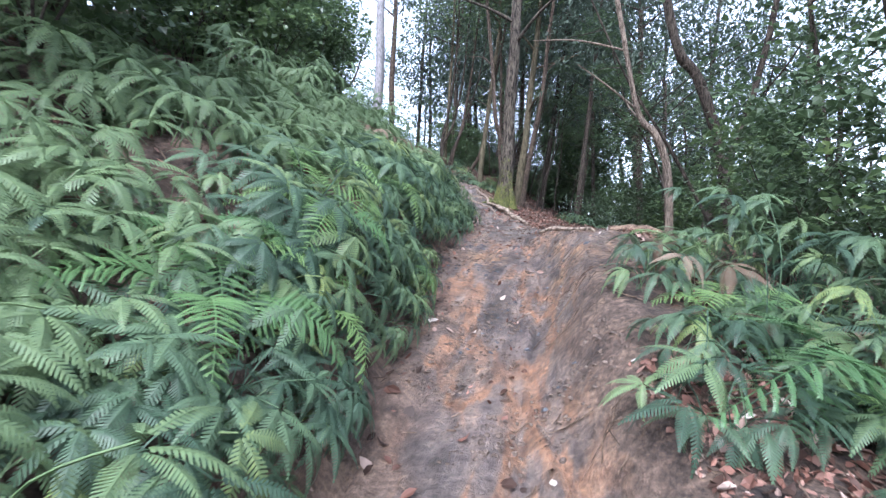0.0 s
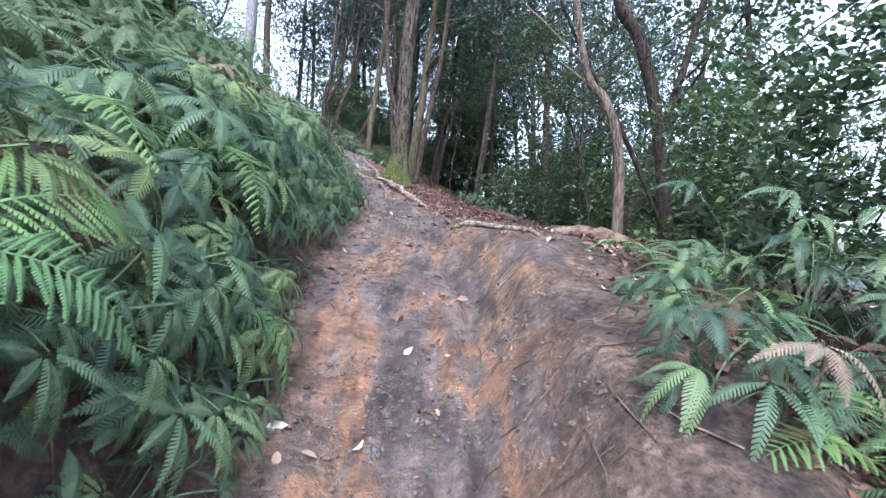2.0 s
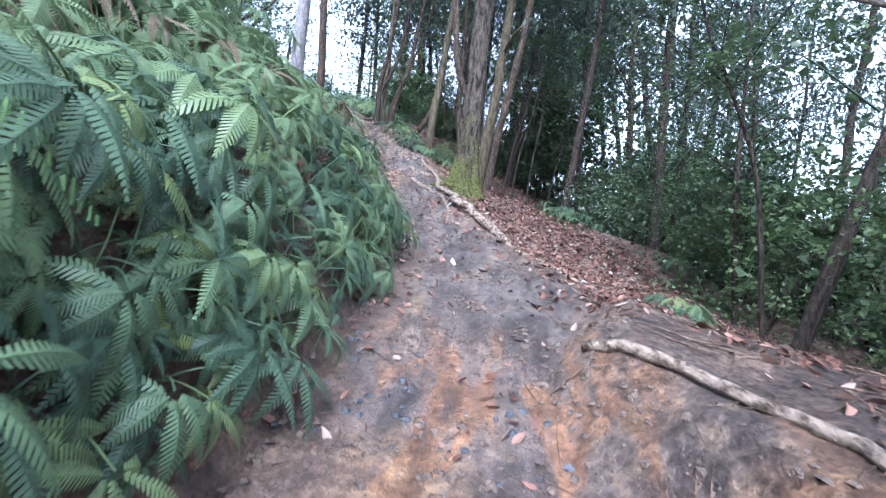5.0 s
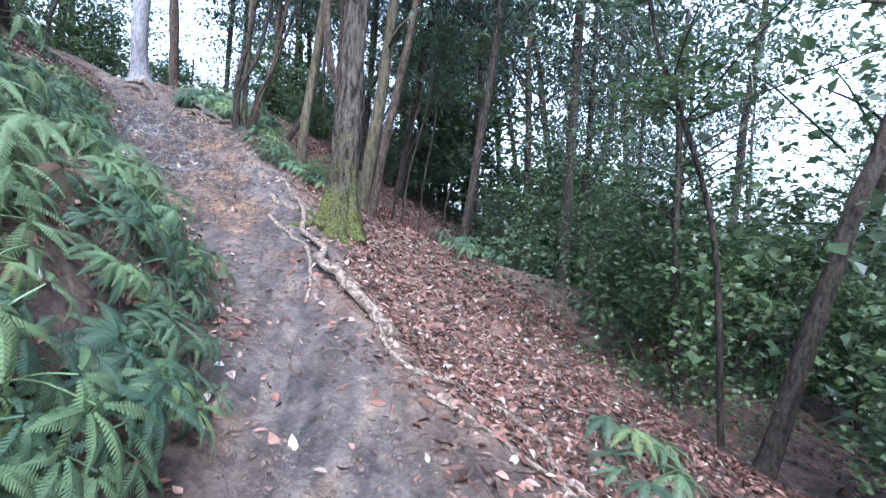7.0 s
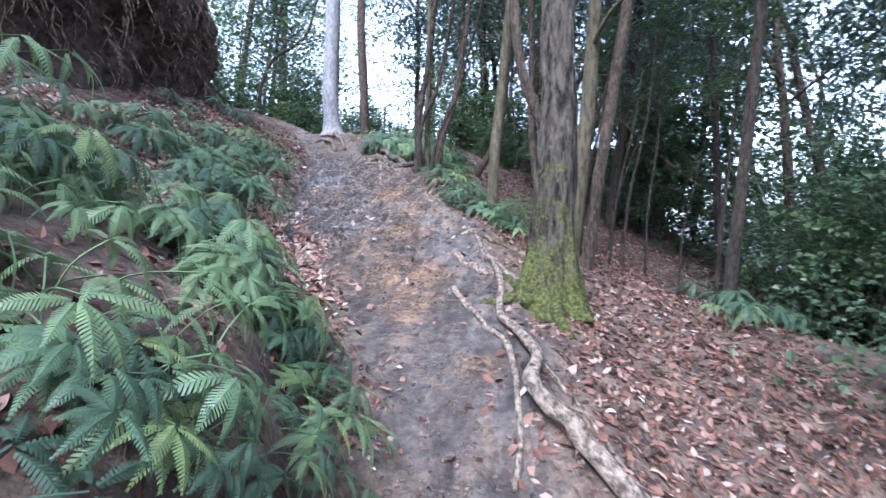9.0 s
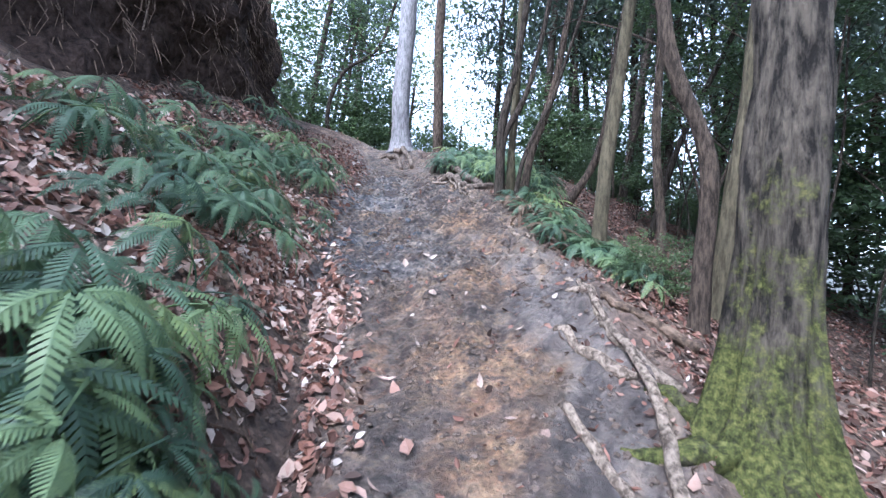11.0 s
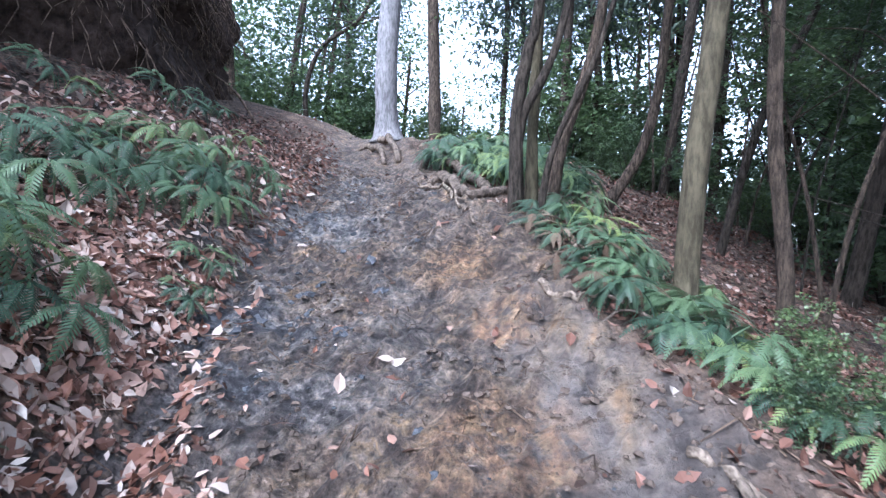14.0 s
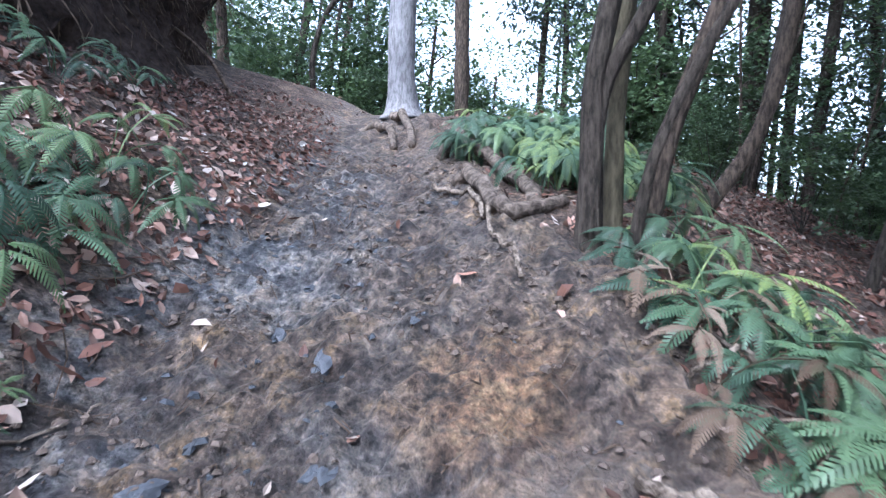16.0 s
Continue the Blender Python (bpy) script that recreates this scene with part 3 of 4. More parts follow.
plant("plume", 2.3, 5.1, 0.9, group=EDGE)
for x, y, s in ((-1.9, 15.0, 0.9), (-1.6, 14.6, 0.85), (-2.2, 15.3, 0.85), (-1.75, 15.35, 0.7), (-2.35, 16.1, 0.8), (-2.5, 16.6, 0.85), (-2.05, 16.9, 0.75), (-2.3, 17.2, 0.8),
                (-2.65, 17.0, 0.8), (-2.15, 17.7, 0.65), (-2.45, 17.9, 0.7), (-2.8, 17.4, 0.8), (-1.55, 14.0, 0.8), (-1.3, 14.3, 0.7), (-2.9, 16.2, 0.9), (-2.6, 15.5, 0.8),
                (-1.75, 16.55, 0.45), (-1.62, 16.2, 0.45)):
    plant("fork", x, y, s * (1.3 if s > 0.5 else 1.0), group="ferns on the cut slope")
for x, y, s in ((0.72, 17.3, 0.75), (0.85, 17.0, 0.7), (1.05, 16.8, 0.75), (1.2, 16.5, 0.7), (0.62, 17.7, 0.7), (0.8, 17.9, 0.75), (0.5, 18.1, 0.7), (0.7, 18.4, 0.7), (0.35, 18.5, 0.65),
                (1.35, 16.2, 0.6), (1.05, 17.35, 0.8), (1.3, 16.9, 0.75), (0.55, 18.8, 0.7), (0.95, 18.3, 0.8), (1.2, 17.7, 0.8), (1.45, 16.0, 0.6)):
    plant("fork", x, y, s * 1.3, group=EDGE)
for x, y in ((0.5, 17.55), (0.42, 17.9), (0.62, 17.1)):
    plant("dead", x, y, 0.75, group=EDGE)
for i in range(34):
    y = rng.uniform(19.7, 22.6)
    x = lerp(RIGHT, y) + rng.uniform(0.25, 1.6)
    plant("fork", x, y, rng.uniform(0.9, 1.3), group="ferns on the mound by the pale tree")
for x, y, s in ((3.6, 14.6, 1.0), (4.0, 14.9, 1.1), (3.8, 15.4, 1.0), (4.4, 15.3, 1.0), (2.9, 9.2, 0.8), (3.3, 9.8, 0.9), (5.2, 13.0, 1.2)):
    plant("fork", x, y, s, group="ferns in the wood")


tagged(new("fern_thicket", THICKET.mesh("fern_thicket", FERN)), "dense green ferns covering the upper bank", "ferns", kind="stuff")
for kind in FERN_KINDS.values():           # kinds that found no place
    for o in kind:
        if id(o) in FIRST:
            for c in list(o.children):
                bpy.data.objects.remove(c)
            bpy.data.objects.remove(o)


# ---- trees ----
def leaf_cloud(rng, clumps, leaves, radius, tall, size, narrow=0.45, droop=0.0):
    """Leaves gathered round many twig ends, with gaps between them."""
    g = Geo()
    for _ in range(clumps):
        d = Vector((rng.gauss(0, 1), rng.gauss(0, 1), rng.gauss(0, 1))).normalized() * rng.random() ** 0.45
        c = Vector((d.x * radius, d.y * radius, d.z * tall))
        if rng.random() < 0.5:
            g.tube([c * 0.45, c * 0.8 + Vector((0, 0, 0.05)), c], [0.012, 0.008, 0.004], 3, close=False)
        wide = rng.uniform(0.16, 0.34) * radius
        for _ in range(leaves):
            p = c + Vector((rng.gauss(0, 1), rng.gauss(0, 1), rng.gauss(0, 0.5))) * (wide * 0.55)
            s = size * rng.uniform(0.65, 1.25)
            m = Matrix.LocRotScale(p, Euler((rng.gauss(0, 0.5), rng.gauss(droop, 0.5), rng.uniform(0, math.tau))), (s, s * narrow * 2, s))
            g.add([m @ Vector(q) for q in ((0, 0, 0), (0.45, 0.5, 0.10), (1, 0, -0.08), (0.45, -0.5, 0.10))], [(0, 1, 2), (0, 2, 3)])
    return g


rng = random.Random(21)
CROWNS = [leaf_cloud(rng, 48, 36, 1.9, 2.0, 0.075).mesh("crown", BROAD) for _ in range(3)]
FAR_CROWNS = [leaf_cloud(rng, 44, 20, 1.9, 2.3, 0.115, 0.42).mesh("crown", BROAD) for _ in range(3)]
FAR_CONIFERS = [leaf_cloud(rng, 52, 17, 1.6, 2.5, 0.19, 0.2, 0.5).mesh("crown", NEEDLE) for _ in range(3)]
CONIFERS = [leaf_cloud(rng, 54, 30, 1.5, 2.6, 0.13, 0.2, 0.5).mesh("crown", NEEDLE) for _ in range(3)]
BUSHES = [leaf_cloud(rng, 30, 26, 0.75, 0.7, 0.075).mesh("foliage", BROAD) for _ in range(3)]


def branch_geo(start, end, r, rng, sag=0.1):
    start, end = Vector(start), Vector(end)
    mid = start.lerp(end, 0.5) + Vector((rng.uniform(-sag, sag), rng.uniform(-sag, sag), rng.uniform(0, sag)))
    g, pts = Geo(), spline([start, mid, end], 4)
    g.tube(pts, [r * (1 - 0.7 * i / len(pts)) for i in range(len(pts))], 5)
    return g


def build_tree(name, label, pts, r, bark, top=9.0, crown="broad", branches=3, flare=1.6, sides=10, rough=0.25, group="", spread=1.0, crowns=2, skirt=0.0):
    """A trunk through the given points (the first on the ground), drawn on upwards to the height top, with limbs and leafy crowns."""
    rng = random.Random(name + label + str(pts[0]))
    base = Vector((pts[0][0], pts[0][1], height(pts[0][0], pts[0][1]) - 0.08))
    line = [base] + [Vector(p) for p in pts[1:]]
    lead = (line[-1] - line[0]).normalized()
    while line[-1].z < base.z + top:
        lead = (lead + Vector((0, 0, 0.25))).normalized()
        line.append(line[-1] + lead * 1.4 + Vector((rng.uniform(-0.08, 0.08), rng.uniform(-0.08, 0.08), 0)))
    root = new(name)
    root.location = base
    curve = [p - base for p in spline(line, 5)]
    first = curve[1]
    curve[1:1] = [curve[0].lerp(first, k) for k in (0.2, 0.4, 0.7)]
    g = Geo()
    n = len(curve)
    g.tube(curve, [r * (1 - 0.6 * i / n) * (1 + (flare - 1) * math.exp(-max(0, curve[i].z) / (skirt or max(0.07, 0.7 * r)))) for i in range(n)], sides, rough)
    part("trunk", g.mesh("trunk", bark, True), root)
    tip = curve[-1]
    for i in range(branches):
        a = curve[int(n * rng.uniform(0.45, 0.92))]
        turn, reach = rng.uniform(0, math.tau), rng.uniform(0.9, 1.8) * spread
        part("branch", branch_geo(a, a + Vector((math.cos(turn) * reach, math.sin(turn) * reach, reach * rng.uniform(0.2, 0.8))), r * 0.3, rng).mesh("branch", bark, True), root)
    if crown == "bush":
        for a in (tip, tip * 0.8, tip * 0.62):
            part("foliage", BUSHES[rng.randrange(3)], root, m=Matrix.LocRotScale(a, Euler((0, 0, rng.uniform(0, 6))), (0.8, 0.8, 0.6)))
        crowns = 0
    pool = {"broad": CROWNS, "far broad": FAR_CROWNS, "far conifer": FAR_CONIFERS}.get(crown, CONIFERS)
    for i in range(crowns if crown else 0):
        off = Vector((rng.uniform(-0.7, 0.7), rng.uniform(-0.7, 0.7), -(2.1 if crowns > 2 else 1.4) * i - rng.uniform(0, 0.6)))
        s = spread * rng.uniform(0.85, 1.2)
        part("crown", pool[rng.randrange(len(pool))], root, m=Matrix.LocRotScale(tip + off, Euler((0, 0, rng.uniform(0, 6.28))), (s, s, s)))
    return tagged(root, label, "tree", group)


build_tree("mossy_tree", "large furrowed grey-brown tree with mossy base", [(1.68, 13.7, 2.6), (1.72, 13.7, 3.5), (1.74, 13.72, 4.4), (1.76, 13.75, 5.5)], 0.185, BARK, 10, "broad", 4, 2.1, 72, 0.3, skirt=0.3)
build_tree("tree", "slim brown tree behind the mossy one", [(2.46, 16.0, 2.8), (2.67, 16.0, 4.38), (2.92, 16.0, 5.87), (3.03, 16.0, 6.75)], 0.085, BARK_BROWN, 9, "conifer", 3)
build_tree("pale_tree", "tall straight tree with smooth whitish bark", [(-2.83, 23.8, 6.0), (-2.89, 23.8, 7.4), (-2.8, 23.8, 9.2)], 0.235, BARK_WHITE, 13, "broad", 3, 1.7, 16, 0.12)
build_tree("tree", "crooked tan tree with a bare forked top", [(3.0, 6.9, 1.85), (2.95, 6.9, 2.63), (2.76, 6.9, 3.11), (2.54, 6.9, 3.4)], 0.06, BARK_TAN, 4.5, None, 4, 1.3, 8, 0.3, "", 0.8)
build_tree("tree", "dark leaning tree on the slope", [(4.8, 8.5, 1.8), (4.44, 8.5, 3.27), (4.06, 8.5, 4.4), (3.73, 8.5, 4.87)], 0.1, BARK_DARK, 8, "broad", 3)
build_tree("sapling", "thin dark slanting sapling", [(4.0, 7.2, 1.8), (3.14, 7.2, 2.92), (2.78, 7.2, 3.46), (2.42, 7.2, 4.04)], 0.03, BARK_DARK, 3.0, None, 5, 1.2, 6)
build_tree("tree", "dark tree leaning out over the slope", [(4.72, 10.0, 1.2), (5.22, 10.0, 2.8), (5.45, 10.0, 3.5), (5.62, 10.0, 3.9)], 0.09, BARK_DARK, 8, "broad", 3)
build_tree("sapling", "thin leafy sapling beside the leaning tree", [(4.6, 10.3, 1.4), (4.3, 10.3, 2.98), (3.8, 10.3, 4.04), (3.55, 10.3, 4.5)], 0.03, BARK_DARK, 3.4, "bush", 6, 1.2, 6)
build_tree("tree", "leaning tree with smooth olive bark", [(1.31, 17.6, 3.7), (1.37, 17.6, 4.62), (1.45, 17.6, 5.43), (1.52, 17.6, 6.1)], 0.095, BARK_OLIVE, 9, "broad", 3, 1.5, 12, 0.12)
build_tree("tree", "slender curving brown tree", [(1.05, 21.0, 4.3), (1.52, 21.0, 5.35), (1.72, 21.0, 6.22), (1.86, 21.0, 7.65)], 0.075, BARK_BROWN, 9, "broad", 2)
CLUMP = "stems of the many-stemmed tree"
STEM_LABEL = "dark stem of a many-stemmed tree"
build_tree("tree", STEM_LABEL, [(0.06, 18.6, 4.54), (0.05, 18.6, 5.04), (0.05, 18.6, 5.33), (0.15, 18.6, 5.93), (0.21, 18.6, 6.16)], 0.068, BARK_DARK, 8, "broad", 3, 1.9, 14, 0.25, CLUMP)
build_tree("tree", STEM_LABEL, [(0.09, 18.62, 4.5), (0.09, 18.62, 5.2), (0.29, 18.6, 5.65), (0.46, 18.6, 6.16)], 0.05, BARK_DARK, 7, None, 3, 1.3, 10, 0.25, CLUMP)
build_tree("tree", STEM_LABEL, [(0.36, 18.75, 4.5), (0.47, 18.75, 5.03), (0.62, 18.75, 5.51), (0.77, 18.75, 6.12)], 0.062, BARK_BROWN, 8, "broad", 2, 1.7, 12, 0.25, CLUMP)
build_tree("tree", STEM_LABEL, [(0.27, 18.5, 4.5), (0.36, 18.5, 4.85), (0.53, 18.5, 5.31), (0.72, 18.5, 5.71), (0.84, 18.5, 6.1)], 0.035, BARK_DARK, 7, None, 3, 1.3, 8, 0.25, CLUMP)
build_tree("tree", STEM_LABEL, [(0.19, 18.9, 4.5), (0.19, 18.9, 5.3), (0.22, 18.9, 5.99)], 0.065, BARK_OLIVE, 8, "broad", 2, 1.5, 10, 0.25, CLUMP)
build_tree("tree", "forked brown tree at the trail's edge", [(1.91, 15.62, 3.0), (1.93, 15.62, 3.6), (1.96, 15.62, 4.19), (1.9, 15.62, 4.56), (1.6, 15.62, 5.34)], 0.085, BARK_BROWN, 8, "broad", 3, 1.4, 10)
build_tree("tree", "straight olive-brown tree at the slope", [(2.42, 17.0, 2.8), (2.53, 17.0, 3.72), (2.62, 17.0, 4.58), (2.7, 17.0, 5.24)], 0.14, BARK_OLIVE, 9, "conifer", 3, 1.35, 12, 0.15)
build_tree("tree", "thin brown tree bending over the slope", [(2.05, 17.9, 3.1), (2.08, 17.9, 3.88), (1.97, 17.9, 5.04), (1.98, 17.9, 6.2)], 0.065, BARK_BROWN, 8, "broad", 4, 1.3, 8)
build_tree("tree", "thin leaning dark tree", [(2.49, 21.0, 3.6), (2.93, 21.0, 5.67), (3.72, 21.0, 7.57)], 0.06, BARK_DARK, 8, "broad", 3, 1.3, 8)
build_tree("tree", "shaggy reddish-brown tree behind the pale one", [(-2.35, 26.0, 6.0), (-2.42, 26.0, 8.2), (-2.47, 26.0, 10.1)], 0.16, BARK_BROWN, 11, "conifer", 5)
build_tree("tree", "bare crooked tree on the crest", [(-5.96, 27.0, 6.5), (-6.16, 27.0, 7.93), (-5.71, 27.0, 9.16), (-4.6, 27.0, 9.9)], 0.08, BARK_DARK, 6, "broad", 4)

# The wood around: slim conifers and evergreen trees on the slopes.
rng = random.Random(5)
WOOD = "trees of the wood"
KINDS = [build_tree("tree", "slim dark conifer in the wood", [(6 + 2 * i, -20, 0), (6 + 2 * i + rng.uniform(-0.1, 0.1), -20, height(6 + 2 * i, -20) + 4)], rng.uniform(0.07, 0.12), BARK_DARK, rng.uniform(8, 10.5), "far conifer", 5, 1.4, 7, 0.2, WOOD, 1.05, 3) for i in range(3)]
KINDS += [build_tree("tree", "evergreen broadleaf tree in the wood", [(-6 - 2 * i, -20, 0), (-6 - 2 * i + rng.uniform(-0.5, 0.5), -20, height(-6 - 2 * i, -20) + 3)], rng.uniform(0.06, 0.11), (BARK_BROWN, BARK_DARK)[i % 2], rng.uniform(5.5, 7.5), "far broad", 5, 1.4, 7, 0.2, WOOD, 1.15, 3) for i in range(3)]


def wooded(count, x0, x1, y0, y1, clear=1.0, share=0.5, gaps=0):
    """Trees strewn over a stretch of the hillside, clear of the trail."""
    made = 0
    while made < count:
        x, y = rng.uniform(x0, x1), rng.uniform(y0, y1)
        if lerp(LEFT, y) - clear - 2.2 < x < lerp(RIGHT, y) + clear + 1.6 and y < 25.5:
            continue
        pick = KINDS[rng.randrange(3) + (0 if rng.random() < share else 3)]
        s = rng.uniform(0.8, 1.25)
        stand = pose(x, y, height(x, y) - 0.1, rng.gauss(0, 5), rng.gauss(0, 5), rng.uniform(0, 360)) @ Matrix.Scale(s, 4)
        made += 1
        if gaps and made % gaps == 0:
            continue
        copy_thing(pick, Matrix()).matrix_basis = stand


wooded(7, 7.5, 15, 8, 22, 2.5, 0.6)
for x, y in ((3.9, 15.3), (5.65, 14.9), (6.9, 16.6), (5.6, 19.2)):
    copy_thing(KINDS[rng.randrange(3)], Matrix()).matrix_basis = pose(x, y, height(x, y) - 0.1, rng.gauss(0, 2), rng.gauss(0, 2), rng.uniform(0, 360)) @ Matrix.Scale(rng.uniform(0.75, 0.95), 4)
for x, y, tall in ((4.9, 11.2, 3.4), (5.9, 12.4, 3.8)):
    build_tree("tree", "small glossy-leaved evergreen tree on the slope", [(x, y, 0), (x - 0.2, y, height(x, y) + 1.6), (x - 0.1, y + 0.2, height(x, y) + 2.6)], 0.045, BARK_DARK, tall, "broad", 6, 1.3, 8, 0.25, "", 0.62, 3)
for _ in range(9):
    x, y = rng.uniform(-13, 1.0), rng.uniform(28.5, 37)
    copy_thing(KINDS[3 + rng.randrange(3)], Matrix()).matrix_basis = pose(x, y, height(x, y) - 0.1, 0, 0, rng.uniform(0, 360)) @ Matrix.Scale(rng.uniform(0.5, 0.75), 4)
wooded(6, -1.5, 4.5, 26, 32, 0, 0.6)
wooded(5, 3.0, 8.0, 24, 30, 0.5, 0.6)
for x, y, s in ((-5.2, 7.2, 0.7), (-4.9, 10.6, 0.62), (-5.8, 4.6, 0.8)):
    copy_thing(KINDS[3 + rng.randrange(3)], Matrix()).matrix_basis = pose(x, y, height(x, y) - 0.1, 0, 0, rng.uniform(0, 360)) @ Matrix.Scale(s, 4)
wooded(9, 3.5, 16, 19, 34, 1.8, 0.65)
wooded(20, 14, 34, 6, 40, 1.0, 0.6)
wooded(5, -10, 3, 33, 46, 0, 0.2)
wooded(8, 2.2, 12, 24, 36, 1.0, 0.75, 3)
wooded(4, 7, 13, 4.5, 11, 2.6, 0.6)
wooded(12, 1.0, 8, 23, 30, 0.5, 0.7, 2)
wooded(16, -14, -5, 2, 14, 2.0, 0.3)
wooded(8, -14, -7, 24, 34, 1.0, 0.3)
wooded(6, 6, 13, -6, 5, 1.5, 0.5)
wooded(4, -12, -3.4, 31, 38, 0, 0.0)
wooded(3, -1.5, 2, 28, 34, 0, 0.8)
# Canopy to shade the right bank; the second, unseen behind the start, is added.
for x, y in ((4.6, 4.8), (3.9, -1.6)):
    build_tree("tree", "dark evergreen tree beside the start", [(x, y, 0), (x - 0.3, y + 0.1, height(x, y) + 2.2), (x - 0.7, y + 0.1, height(x, y) + 4.4)], 0.11, BARK_DARK, 6.5, "broad", 4, 1.4, 10, 0.25, "", 1.2, 2)
wooded(6, -10, 8, -16, -6, 1.5, 0.5)


def build_shrub(i):
    rng = random.Random(i)
    root, g = new("shrub"), Geo()
    for k in range(4):
        a = math.tau * k / 4 + rng.uniform(-0.4, 0.4)
        tip = Vector((0.5 * math.cos(a), 0.5 * math.sin(a), rng.uniform(0.8, 1.4)))
        part("stem", branch_geo((0, 0, -0.05), tip, 0.014, rng).mesh("stem", BARK_DARK, True), root)
    for k in range(3):
        part("foliage", BUSHES[(i + k) % 3], root, m=Matrix.LocRotScale((rng.uniform(-0.45, 0.45), rng.uniform(-0.45, 0.45), 0.6 + 0.5 * k), Euler((0, 0, rng.uniform(0, 6))), (1, 1, 1)))
    return tagged(root, "dark glossy-leaved evergreen shrub", "shrub", "shrubs of the wood")


SHRUBS = [build_shrub(i) for i in range(3)]


def shrub(x, y, s):
    ob = copy_thing(SHRUBS[rng.randrange(3)], Matrix())
    ob.matrix_basis = pose(x, y, height(x, y), 0, 0, rng.uniform(0, 360)) @ Matrix.Scale(s, 4)


for i, s in enumerate(SHRUBS):
    s.matrix_basis = pose(6.0 + i, 9.0 + 3 * i, height(6.0 + i, 9.0 + 3 * i))
for _ in range(26):
    y = rng.uniform(5, 30)
    shrub(lerp(RIGHT, y) + rng.uniform(4.5, 10), y, rng.uniform(0.6, 1.25))
for _ in range(26):
    y = rng.uniform(1, 12.5)
    shrub(lerp(LEFT, y) - rng.uniform(2.5, 4.2), y, rng.uniform(0.6, 1.15))
for _ in range(18):
    shrub(rng.uniform(6.0, 13), rng.uniform(11.5, 22), rng.uniform(1.1, 1.7))
for _ in range(14):
    shrub(rng.uniform(4.5, 12), rng.uniform(19.5, 27), rng.uniform(1.3, 1.9))
for _ in range(9):
    shrub(rng.uniform(0.5, 5), rng.uniform(26, 31), rng.uniform(1.0, 1.6))
for _ in range(7):
    shrub(rng.uniform(-9, 1), rng.uniform(28, 33), rng.uniform(1.0, 1.8))
for _ in range(6):
    shrub(rng.uniform(-11, -3.6), rng.uniform(29, 34), rng.uniform(1.3, 1.9))
for _ in range(14):
    shrub(rng.uniform(1.2, 7), rng.uniform(22.5, 27), rng.uniform(0.45, 0.8))
for x, y, s in ((5.4, 11.3, 1.1), (5.9, 12.6, 1.2), (4.9, 8.9, 0.8), (1.6, 16.4, 0.24), (1.8, 16.0, 0.28), (1.45, 15.9, 0.2), (5.5, 8.4, 1.3), (3.3, 5.0, 0.9), (3.8, 4.2, 1.1), (3.2, 3.0, 1.0), (4.2, 6.2, 1.0)):
    shrub(x, y, s)


for i in range(26):
    y = rng.uniform(15.5, 26)
    x = lerp(RIGHT, y) + rng.uniform(1.9, 5.0)
    x = x if x > 2.2 else 2.3 + 1.1 * (2.2 - x)
    z, dx = height(x, y), rng.gauss(0.25, 0.45)
    build_tree("sapling", "thin crooked bare understorey stem", [(x, y, z), (x + dx * 0.3, y, z + 1.1), (x + dx, y + rng.uniform(-0.3, 0.3), z + 2.4)], rng.uniform(0.016, 0.034), (BARK_DARK, BARK_BROWN)[i % 2], rng.uniform(2.8, 4.6), ("bush", None, None)[i % 3], 4, 1.2, 6, 0.2, "understorey stems")


# ---- roots, logs and sticks ----
def lying(name, label, category, line, r, mat, lift=0.0, taper=0.5, arch=(), sides=8, rough=0.35, group=""):
    """A root or stick along points of the plan, resting on the ground; arch lifts single points."""
    pts = spline([(x, y, 0) for x, y in line], 5)
    n = len(pts)
    up = spline([(0, 0, a) for a in (list(arch) + [0.0] * len(line))[:len(line)]], 5)
    base = Vector((pts[0].x, pts[0].y, height(pts[0].x, pts[0].y)))
    line3 = [Vector((p.x, p.y, max(height(p.x, p.y), 0.6 * base_height(p.x, p.y) + 0.4 * height(p.x, p.y)) + lift + u.z)) - base for p, u in zip(pts, up)]
    g = Geo()
    g.tube(line3, [r * (1 - taper * i / n) * (1 + 0.18 * noise.noise((i * 0.5, r * 90, line[0][0] * 7))) for i in range(n)], sides, rough)
    ob = new(name, g.mesh(name, mat, True))
    ob.location = base
    return tagged(ob, label, category, group)


ROOTS = "roots across the trail"
for line in ([(1.66, 13.62), (1.45, 13.5), (1.22, 13.42), (1.05, 13.45)], [(1.62, 13.7), (1.42, 13.85), (1.25, 14.0)], [(1.7, 13.6), (1.68, 13.3), (1.75, 13.05)]):
    lying("tree_root", "mossy buttress root of the large tree", "root", line, 0.085, BARK, 0.0, 0.75, (0.14, 0.04, 0.0, -0.02), 10, 0.4, ROOTS)
lying("tree_root", "thick worn pale root winding over the trail", "root", [(1.84, 10.8), (1.75, 11.05), (1.66, 11.29), (1.54, 11.5), (1.4, 11.69), (1.33, 12.0), (1.41, 12.36), (1.35, 12.68), (1.22, 13.1), (1.26, 13.69), (1.22, 14.3), (1.09, 14.88), (0.97, 15.3)], 0.062, ROOT, 0.045, 0.72, (-0.05, 0.0, 0.03, 0.03, 0.06, 0.05, 0.03, 0.02), 10, group=ROOTS)
lying("tree_root", "long thin pale root on the trail", "root", [(0.83, 13.8), (0.98, 13.34), (1.11, 12.99), (1.24, 12.7), (1.27, 12.25), (1.25, 11.9), (1.24, 11.61), (1.19, 11.34)], 0.03, ROOT, 0.008, 0.6, group=ROOTS)
